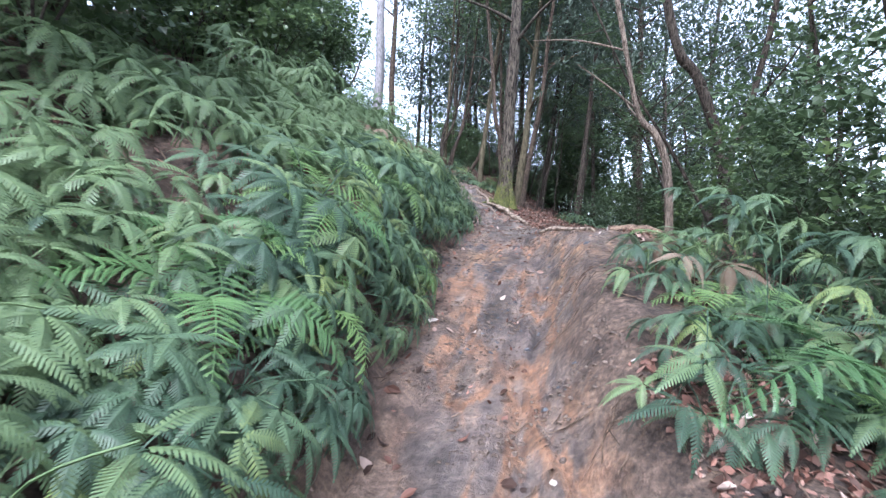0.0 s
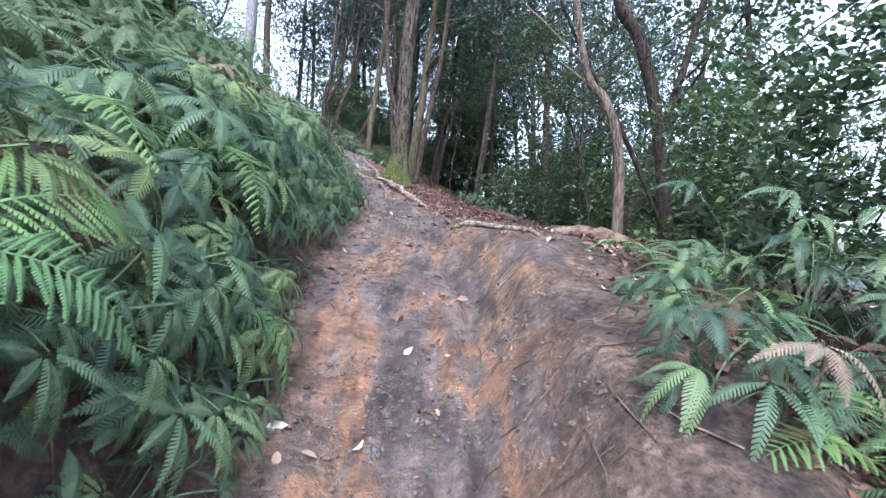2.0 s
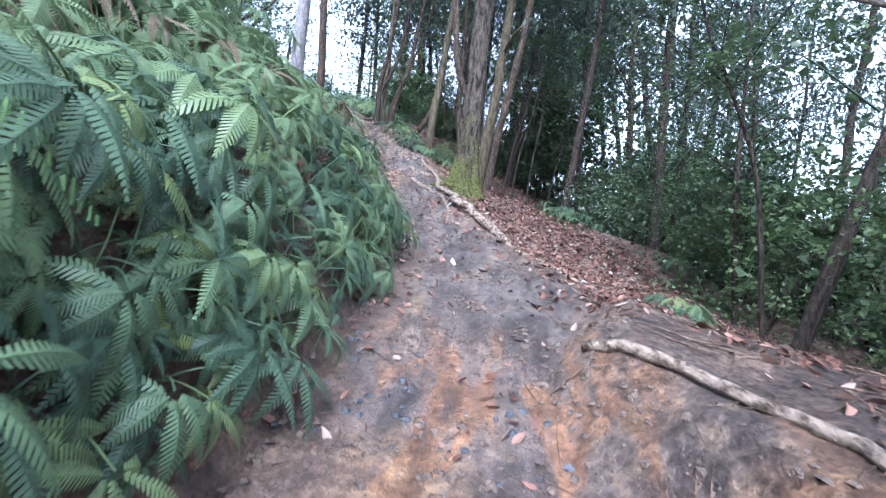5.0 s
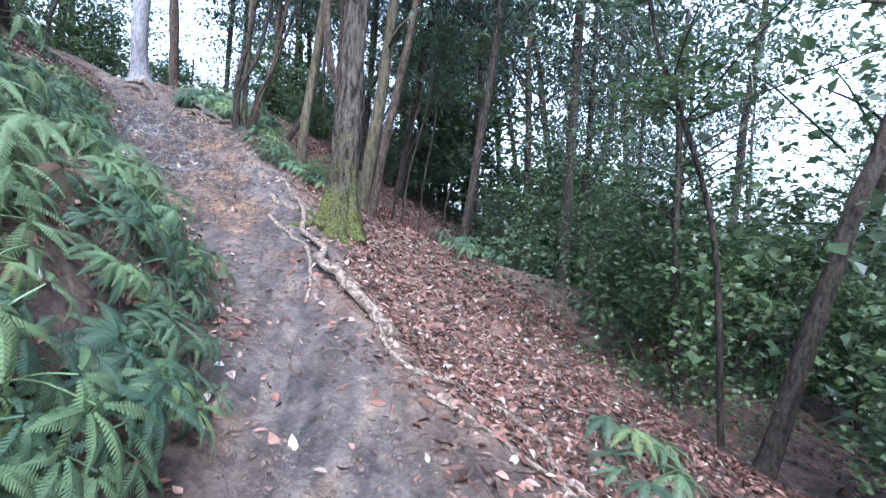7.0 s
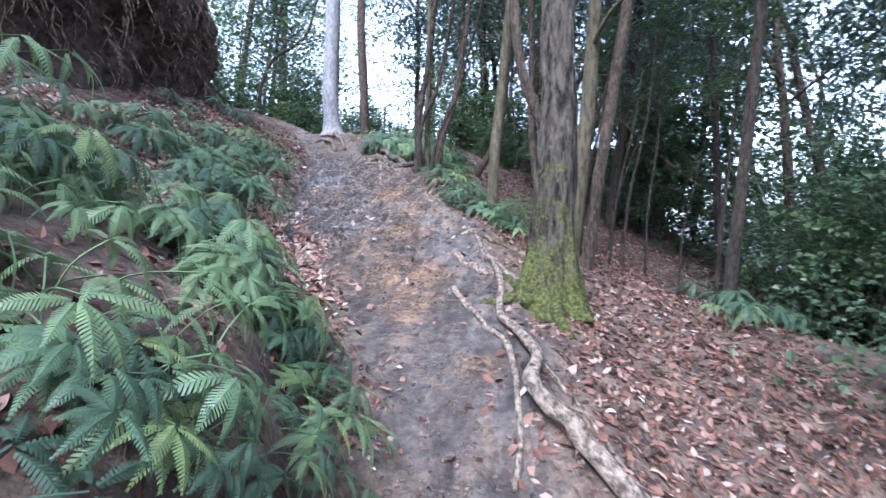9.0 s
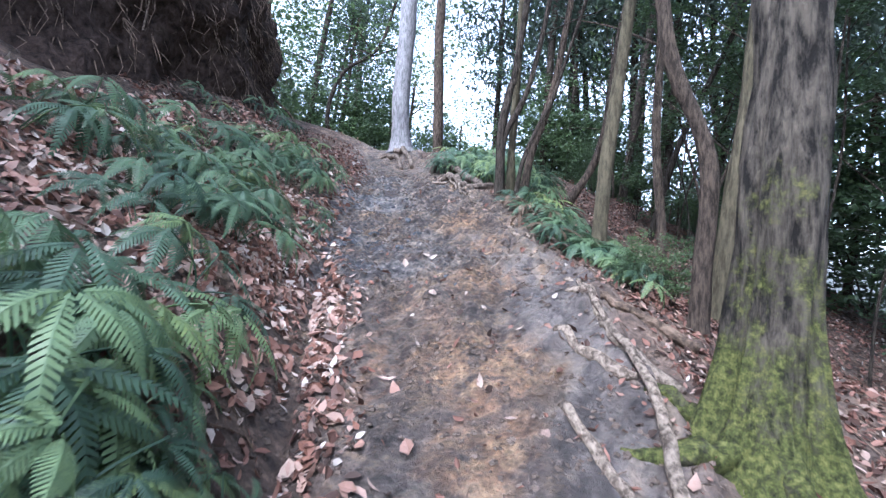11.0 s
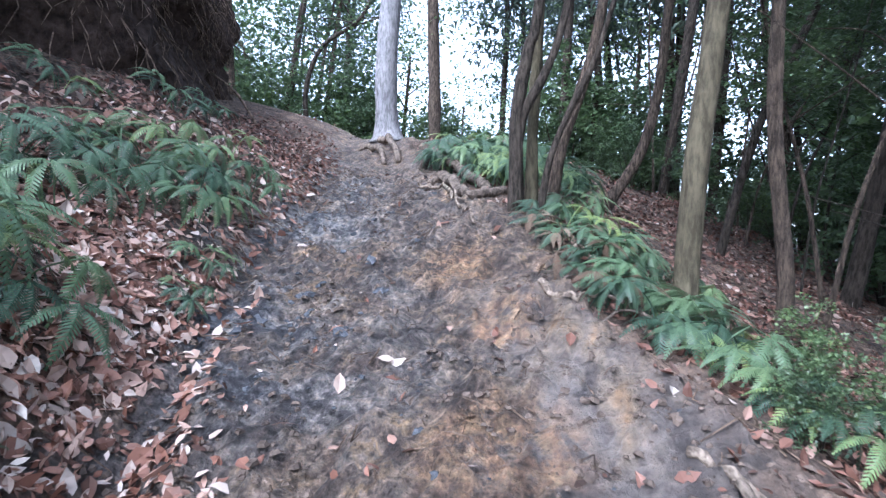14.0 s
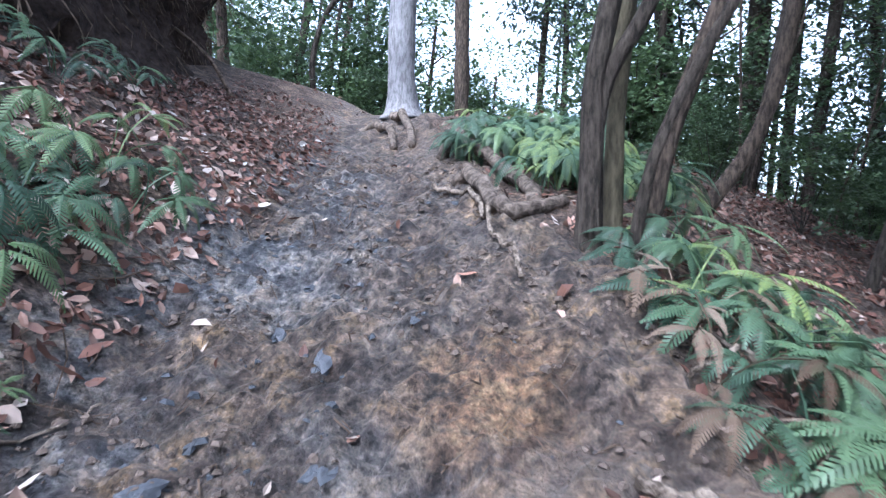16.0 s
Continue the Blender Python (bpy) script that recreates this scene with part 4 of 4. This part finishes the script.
lying("tree_root", "long thin pale root on the trail", "root", [(1.3, 13.05), (1.46, 12.5), (1.57, 12.13), (1.67, 11.85), (1.72, 11.6), (1.79, 11.35)], 0.018, ROOT, 0.008, 0.5, group=ROOTS)
lying("tree_root", "short bleached root end", "root", [(0.81, 14.71), (1.0, 14.35), (1.19, 14.06)], 0.032, ROOT, 0.01, -0.2, group=ROOTS)
lying("tree_root", "brown root reaching to the mossy tree", "root", [(0.88, 15.54), (0.99, 15.44), (1.02, 15.25)], 0.022, ROOT, 0.01, 0.2, group=ROOTS)
lying("tree_root", "brown root reaching to the mossy tree", "root", [(0.89, 15.26), (1.05, 15.11), (1.1, 14.86), (1.2, 14.5), (1.45, 14.15)], 0.026, ROOT, 0.01, -0.5, group=ROOTS)
lying("tree_root", "thin root beside the mossy tree", "root", [(1.41, 13.11), (1.64, 13.19), (1.85, 13.17)], 0.018, ROOT, 0.008, 0.4, group=ROOTS)
lying("tree_root", "long thin root at the trail's edge", "root", [(1.72, 10.9), (1.79, 10.2), (2.11, 10.18), (2.4, 10.16), (2.56, 9.95), (2.66, 9.8), (2.43, 9.37), (2.39, 9.08), (2.51, 8.8)], 0.026, ROOT, 0.01, 0.5, group=ROOTS)
lying("tree_root", "bleached root along the berm", "root", [(1.4, 7.25), (1.55, 6.9), (1.66, 6.5), (1.74, 6.2), (1.72, 5.85)], 0.026, ROOT, 0.015, 0.3, group=ROOTS)
lying("tree_root", "thin winding root at the trail's edge", "root", [(1.85, 9.9), (2.1, 9.3), (2.3, 8.7), (2.2, 8.3)], 0.015, ROOT, 0.008, 0.3, group=ROOTS)
lying("tree_root", "thick arching root on the mound", "root", [(-1.5, 21.2), (-1.4, 21.35), (-1.15, 21.2), (-0.75, 20.5), (-0.42, 19.81), (-0.29, 19.3)], 0.07, ROOT_BROWN, 0.02, 0.25, (-0.05, 0.13, 0.15, 0.1, 0.04, -0.04), 12, 0.16, ROOTS)
lying("tree_root", "gnarled root bending down the step", "root", [(-1.0, 19.9), (-0.86, 19.72), (-0.61, 19.13), (-0.4, 18.9), (-0.1, 19.2)], 0.06, ROOT_BROWN, 0.03, 0.2, (-0.02, 0.1, 0.04, 0.02, 0), 12, 0.16, ROOTS)
lying("tree_root", "thin pale root hanging down the step", "root", [(-1.13, 19.62), (-0.93, 19.47), (-0.65, 19.03), (-0.48, 18.5), (-0.3, 18.14), (-0.23, 17.92)], 0.02, ROOT, 0.055, 0.4, group=ROOTS)
lying("tree_root", "stout root of the pale tree", "root", [(-3.0, 22.55), (-2.8, 22.5), (-2.45, 22.2), (-2.25, 21.8)], 0.065, ROOT_BROWN, 0.03, 0.3, (-0.04, 0.07, 0.04, -0.03), 12, 0.16, ROOTS)
lying("tree_root", "stout root of the pale tree", "root", [(-2.85, 23.4), (-2.6, 23.0), (-2.25, 22.4), (-2.05, 21.9)], 0.07, ROOT_BROWN, 0.04, 0.4, (0.03, 0.08, 0.05, -0.03), 12, 0.16, ROOTS)
lying("tree_root", "short root at the trail's edge", "root", [(0.2, 17.0), (0.32, 16.9), (0.43, 16.8), (0.56, 16.76)], 0.022, ROOT, 0.012, 0.1, group=ROOTS)
for i in range(11):
    y = 16.75 + 0.17 * i
    x = lerp(RIGHT, y) + 0.12 + 0.05 * math.sin(5 * i)
    lying("tree_root", "thin brown root hanging from the trail's edge", "root", [(x + 0.22, y + 0.1 * math.sin(3 * i)), (x + 0.08, y - 0.03), (x - 0.06, y - 0.12 - 0.05 * math.sin(7 * i))], 0.012 + 0.005 * math.sin(9 * i), (ROOT_BROWN, ROOT)[i % 2], 0.02, 0.5, (0.06, 0.07, -0.02), 6, 0.3, ROOTS)
lying("fallen_branch", "fallen grey branch against the mossy tree", "branch", [(1.12, 15.17), (1.39, 15.14), (1.57, 15.08), (1.74, 14.97)], 0.032, DEADWOOD, 0.03, -0.3)
lying("log", "rotten broken log on the berm", "log", [(2.02, 6.28), (2.2, 6.12), (2.36, 5.98), (2.5, 5.85)], 0.055, DEADWOOD, 0.02, -0.1, (), 10, 0.5)
lying("log", "weathered split log in the leaves", "log", [(-1.55, 13.95), (-1.2, 13.85), (-0.85, 13.7)], 0.035, DEADWOOD, 0.03, 0.2)
lying("stick", "short stick on the trail", "stick", [(-0.03, 6.03), (0.05, 6.15), (0.12, 6.27)], 0.009, DEADWOOD, 0.008, 0.4)
lying("fallen_branch", "fallen leaning branch among the ferns", "branch", [(1.05, 17.1), (1.3, 17.25), (1.6, 17.4)], 0.024, DEADWOOD, 0.03, 0.2, (0.0, 0.12, 0.3))
lying("stick", "bleached stick on the slope", "stick", [(-1.62, 16.6), (-1.57, 16.75), (-1.53, 16.95)], 0.007, ROOT, 0.015, 0.4)


# ---- the cut bank ----
def build_cut_bank():
    """A dark overhanging wall of earth above the trail, with rootlets hanging from it."""
    foot = spline([(-5.2, 13.2, 0), (-4.35, 15.0, 0), (-3.95, 16.8, 0), (-3.95, 18.6, 0), (-4.7, 20.4, 0), (-5.6, 22.3, 0), (-6.4, 23.5, 0), (-7.8, 24.5, 0), (-10, 25.0, 0)], 12)
    g, rows = Geo(), 22
    n = len(foot)
    for i, p in enumerate(foot):
        d = (foot[min(i + 1, n - 1)] - foot[max(i - 1, 0)]).normalized()
        out = Vector((d.y, -d.x, 0))
        front = p + out * 1.0
        z0 = height(p.x, p.y) - 0.15
        sink = max(0.0, z0 - height(front.x, front.y)) + 0.35
        tall = lerp([(0, 1.2), (0.25, 2.7), (0.58, 3.0), (0.7, 2.6), (0.8, 1.4), (0.9, 0.5), (1, 0.2)], i / n)
        for j in range(rows):
            k = j / (rows - 1)
            bulge = 0.5 * (1 - k) ** 2 + 0.3 * math.exp(-((k - 0.72) / 0.2) ** 2) - (1.6 * (k - 0.85) if k > 0.85 else 0)
            q = p + out * (bulge - 0.22) + Vector((0, 0, z0 + tall * k - sink * (1 - k) ** 1.5 - p.z))
            q += out * (0.35 * noise.noise(q * 0.8) + 0.2 * noise.noise(q * 1.9) + 0.17 * noise.noise(q * 4.4) + 0.09 * noise.noise(q * 10))
            g.v.append(tuple(q))
        g.v.append(tuple(p - out * 2.6 + Vector((0, 0, z0 + tall + 0.4))))
        g.v.append(tuple(p - out * 2.6 + Vector((0, 0, z0 - 0.8))))
    w = rows + 2
    g.f = [(i * w + j, (i + 1) * w + j, (i + 1) * w + j + 1, i * w + j + 1) for i in range(n - 1) for j in range(w - 1)]
    root = new("earth_bank")
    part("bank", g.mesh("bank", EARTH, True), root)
    rng = random.Random(3)
    roots = Geo()
    for _ in range(900):
        i, j = rng.randrange(8, n - 24), rng.randrange(5, rows)
        a = Vector(g.v[i * w + j])
        d = (foot[min(i + 1, n - 1)] - foot[max(i - 1, 0)]).normalized()
        out = Vector((d.y, -d.x, 0))
        long = rng.uniform(0.15, 0.6)
        b = a + out * rng.uniform(0.03, 0.12) + Vector((rng.uniform(-0.1, 0.1), rng.uniform(-0.1, 0.1), -long * 0.5))
        c = b + Vector((rng.uniform(-0.12, 0.12), rng.uniform(-0.12, 0.12), -long * 0.5))
        roots.tube([a - out * 0.03, b, c], [0.008, 0.006, 0.003], 3, close=False)
    tagged(part("rootlet_fringe", roots.mesh("rootlet_fringe", DEADWOOD), root, "fine hanging rootlets"), kind="stuff")
    return tagged(root, "dark overhanging earth bank with hanging rootlets", "earth bank")


build_cut_bank()


def leaning(label, pts, r, mat):
    """A dead branch or root standing against the earth bank."""
    base = Vector(pts[0])
    curve = [p - base for p in spline(pts, 4)]
    g = Geo()
    g.tube(curve, [r * (1 - 0.5 * i / len(curve)) for i in range(len(curve))], 6, 0.3)
    ob = new("fallen_branch", g.mesh("fallen_branch", mat, True))
    ob.location = base
    tagged(ob, label, "branch")


leaning("bleached dead branch leaning on the earth bank", [(-4.06, 16.3, height(-4.06, 16.3) - 0.05), (-4.25, 16.3, 5.4), (-4.47, 16.3, 5.55), (-5.0, 16.25, 5.95)], 0.035, ROOT)
leaning("thin pale root standing against the earth bank", [(-4.2, 16.6, height(-4.2, 16.6) - 0.05), (-4.05, 16.6, 5.88), (-3.88, 16.55, 6.45)], 0.016, ROOT)
leaning("thin dead branch sloping down the earth bank", [(-4.28, 21.5, height(-4.28, 21.5) - 0.03), (-4.65, 21.5, 6.4), (-5.16, 21.5, 6.8)], 0.03, DEADWOOD)
rng = random.Random(31)
for x, y, s in ((-3.35, 18.3, 0.8), (-3.55, 17.2, 0.7), (-3.45, 19.0, 0.6)):
    plant_late = FERN_KINDS["fork"][1]
    ob = copy_thing(plant_late, Matrix())
    ob.matrix_basis = pose(x, y, height(x, y) + 0.0, 0, 25, 0) @ Matrix.Scale(s, 4)


# ---- fallen leaves, twigs and stones ----
def leaf_shape(rng, s):
    bend, fold = rng.uniform(-0.9, 1.1), rng.uniform(-0.3, 0.7)
    w = rng.uniform(0.16, 0.36)
    pts = [(-0.5, 0, 0.0), (-0.15, w, fold * w), (-0.15, 0, 0), (-0.15, -w, fold * w), (0.22, w * 0.8, fold * w + bend * 0.1), (0.22, 0, bend * 0.12), (0.22, -w * 0.8, fold * w + bend * 0.1), (0.55, 0, bend * 0.4)]
    return [(x * s, y * s, z * s) for x, y, z in pts], [(0, 2, 1), (0, 3, 2), (2, 5, 4, 1), (3, 6, 5, 2), (5, 7, 4), (6, 7, 5)]


def lay(g, rng, x, y, s, lift=0.006):
    e = 0.06
    up = Vector((-(height(x + e, y) - height(x - e, y)) / (2 * e), -(height(x, y + e) - height(x, y - e)) / (2 * e), 1)).normalized()
    m = Matrix.Translation((x, y, height(x, y) + lift)) @ Vector((0, 0, 1)).rotation_difference(up).to_matrix().to_4x4() @ pose(0, 0, 0, rng.gauss(0, 24), rng.gauss(0, 24), rng.uniform(0, 360))
    verts, faces = leaf_shape(rng, s)
    g.add([m @ Vector(p) for p in verts], faces)


def litter_density(x, y):
    l, r = lerp(LEFT, y), lerp(RIGHT, y)
    patch = 0.5 + noise.noise((x * 0.9, y * 0.9, 60.0))
    if x > r:
        d = x - r
        if y < 7.5:
            return smooth(*((0.3, 0.6) if y < 2.7 else (0.75, 1.15)), d) * (0.5 + patch)
        return smooth(-0.05, 0.5, d) * (0.45 + 0.55 * patch)
    if x < l:
        d = l - x
        if y > 12.0:
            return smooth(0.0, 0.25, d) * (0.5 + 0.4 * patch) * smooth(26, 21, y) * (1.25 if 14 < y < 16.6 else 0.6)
        return 0.22
    k = min(x - l, r - x)
    return (0.03 if y < 15.5 else 0.008) + 0.25 * smooth(0.35, 0.0, k) * (0.3 + patch) * smooth(17, 15.5, y) + (0.5 * smooth(0.45, 0.05, x - l) * smooth(16.2, 14.8, y) if y > 11.5 else 0)


def scatter_leaves(name, label, mat, seed, stretches, grow):
    rng = random.Random(seed)
    g = Geo()
    for x0, x1, y0, y1, tries in stretches:
        for _ in range(tries):
            x, y = rng.uniform(x0, x1), rng.uniform(y0, y1)
            if rng.random() < litter_density(x, y):
                lay(g, rng, x, y, (0.03 + 0.06 * rng.random() ** 1.5) * grow, rng.uniform(0.002, 0.02))
    tagged(new(name, g.mesh(name, mat)), label, "leaf litter", kind="stuff")


scatter_leaves("leaf_litter", "brown and russet dead leaves over the forest floor", LITTER, 11,
               ((-3.2, 4.2, 0.8, 8, 15000), (-0.6, 4.5, 8, 14, 32000), (0, 4.2, 14, 19, 17000), (-5, 4, 19, 24, 8000), (4, 11, 6, 22, 20000), (-4.6, -1.5, 16.2, 21.5, 12000), (1.2, 7.5, 16, 25, 17000), (1.0, 4.2, 0.4, 5.0, 12000), (-4.8, -2.2, 19, 23, 6000)), 1.0)
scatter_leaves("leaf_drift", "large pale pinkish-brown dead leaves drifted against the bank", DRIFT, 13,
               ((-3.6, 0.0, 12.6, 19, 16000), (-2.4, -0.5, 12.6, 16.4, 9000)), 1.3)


def scatter_twigs():
    rng = random.Random(12)
    g = Geo()
    for _ in range(4200):
        y = rng.uniform(1, 22)
        x = rng.uniform(-3, 4.5)
        on = lerp(LEFT, y) < x < lerp(RIGHT, y)
        if on and rng.random() < 0.25:
            continue
        a, s = rng.uniform(0, math.tau), rng.uniform(0.06, 0.4) if not on else rng.uniform(0.015, 0.09)
        p, q = (x, y), (x + s * math.cos(a), y + s * math.sin(a))
        m = ((p[0] + q[0]) / 2 + rng.uniform(-0.03, 0.03), (p[1] + q[1]) / 2 + rng.uniform(-0.03, 0.03))
        r = rng.uniform(0.0015, 0.005)
        g.tube([(*w, height(*w) + r + 0.004 + rng.uniform(0, 0.01)) for w in (p, m, q)], [r, r, r * 0.6], 4, close=False)
    tagged(new("twigs", g.mesh("twigs", DEADWOOD)), "thin dead twigs strewn on the ground", "twigs", kind="stuff")


scatter_twigs()


def chunk(rng, s):
    """A small angular stone or clod."""
    pts = []
    for z, r in ((-0.2, 1.0), (0.35, 0.6)):
        for k in range(5):
            a = math.tau * (k + rng.uniform(-0.3, 0.3)) / 5
            rr = r * rng.uniform(0.75, 1.2)
            pts.append((s * 0.5 * rr * math.cos(a), s * 0.42 * rr * math.sin(a), s * 0.5 * (z + rng.uniform(-0.1, 0.1))))
    faces = [(i * 5 + k, i * 5 + (k + 1) % 5, i * 5 + 5 + (k + 1) % 5, i * 5 + 5 + k) for i in range(1) for k in range(5)] + [(5, 6, 7, 8, 9)]
    return pts, faces


def scatter_chunks(name, label, mat, seed, tries, spots):
    rng = random.Random(seed)
    g = Geo()
    for x0, x1, y0, y1, share in spots:
        for _ in range(int(tries * share)):
            y = rng.uniform(y0, y1)
            l, r = lerp(LEFT, y), lerp(RIGHT, y)
            x = l + (r - l) * rng.uniform(x0, x1)
            if noise.noise((x * 1.6, y * 1.6, 77.0 + seed)) < -0.05:
                continue
            s = 0.008 + (0.055 * rng.random() ** 3.5 if y > 14 else 0.045 * rng.random() ** 5)
            pts, faces = chunk(rng, s)
            turn = pose(x, y, height(x, y) + 0.1 * s, rng.uniform(-25, 25), rng.uniform(-25, 25), rng.uniform(0, 360))
            g.add([turn @ Vector(p) for p in pts], faces)
    tagged(new(name, g.mesh(name, mat)), label, name.replace("_", " "), kind="stuff")


scatter_chunks("gravel", "small blue-grey broken stones in the soil", STONE, 1, 4000, ((0.0, 0.55, 15.6, 19.5, 0.16), (0.05, 0.95, 15, 21, 0.08), (0.0, 0.5, 5, 8, 0.12), (0.4, 1.3, 3, 7, 0.18)))
scatter_chunks("clods", "crumbs and clods of brown earth", CLOD, 2, 26000, ((-0.15, 1.1, 13, 21, 0.5), (0.0, 1.5, 2.5, 8, 0.3), (0.0, 1.1, 8, 13, 0.2)))


def build_rock(x, y, s, i):
    """A flat angular piece of blue-grey shale standing out of the slope."""
    rng = random.Random(i)
    bm = bmesh.new()
    bmesh.ops.create_icosphere(bm, subdivisions=2, radius=0.5)
    for v in bm.verts:
        k = 1 + 0.5 * noise.noise(v.co * 2.3 + Vector((i, 0, 0)))
        v.co = Vector((round(v.co.x * k * 3.2) / 3.2, round(v.co.y * k * 3.2) / 3.2, v.co.z * k)) * 0.55 + v.co * (k * 0.45)
        v.co = Vector((v.co.x, v.co.y * 0.75, v.co.z * 0.45)) * s
    me = bpy.data.meshes.new("rock")
    bm.to_mesh(me)
    bm.free()
    me.materials.append(STONE)
    ob = new("rock", me)
    ob.matrix_basis = Matrix.Translation((x, y, height(x, y) - 0.24 * s)) @ slope_turn(x, y, 0.9) @ pose(0, 0, 0, rng.uniform(-20, 20), rng.uniform(-20, 20), rng.uniform(0, 360))
    tagged(ob, "blue-grey shale rock set in the soil", "rock", "rocks in the slope")


rng = random.Random(77)
for i in range(60):
    a, c, w = ((-1.28, 18.2, 0.35), (-1.2, 17.6, 0.28), (-1.85, 18.3, 0.3), (-1.3, 16.3, 0.3), (-0.9, 16.7, 0.25), (-1.1, 19.2, 0.4))[i % 6]
    build_rock(a + rng.gauss(0, 0.55) * w, c + rng.gauss(0, 0.8) * w, rng.uniform(0.04, 0.12), i)
for i, (x, y, s) in enumerate(((0.3, 6.4, 0.16), (0.15, 5.9, 0.1), (0.45, 6.0, 0.08), (1.45, 5.2, 0.13), (0.75, 12.2, 0.08))):
    build_rock(x, y, s, 50 + i)


def single_leaf(x, y, s, mat, label):
    rng = random.Random(int(x * 1000) + int(y * 1000))
    g = Geo()
    lay(g, rng, x, y, s * 0.8, 0.012)
    c = sum((Vector(p) for p in g.v), Vector()) / len(g.v)
    g.v = [tuple(Vector(p) - c) for p in g.v]
    ob = new("dead_leaf", g.mesh("dead_leaf", mat))
    ob.location = c
    tagged(ob, label, "leaf", "single leaves on the trail")


for x, y, s in ((0.54, 5.6, 0.1), (0.65, 5.06, 0.085), (0.33, 4.28, 0.1), (0.0, 4.33, 0.12), (1.76, 5.69, 0.13), (1.67, 4.74, 0.14), (0.64, 9.6, 0.1), (0.73, 9.91, 0.1), (1.05, 9.3, 0.11),
                (0.57, 14.7, 0.09), (0.3, 14.99, 0.09), (-0.2, 14.84, 0.11), (-0.77, 16.75, 0.07), (-0.03, 16.76, 0.08), (0.24, 17.0, 0.09), (0.92, 14.45, 0.14), (0.75, 15.2, 0.1), (0.9, 15.9, 0.1)):
    single_leaf(x, y, s, PALE_LEAF, "pale bleached dead leaf lying on the trail")
for x, y, s in ((0.9, 11.5, 0.11), (1.1, 12.2, 0.12), (0.35, 13.6, 0.1), (0.1, 15.6, 0.1), (0.5, 16.3, 0.1), (-0.3, 15.9, 0.12), (-0.6, 14.3, 0.11), (1.35, 12.95, 0.12), (0.2, 7.0, 0.09), (0.8, 8.3, 0.1)):
    single_leaf(x, y, s, LITTER, "reddish-brown dead leaf lying on the trail")
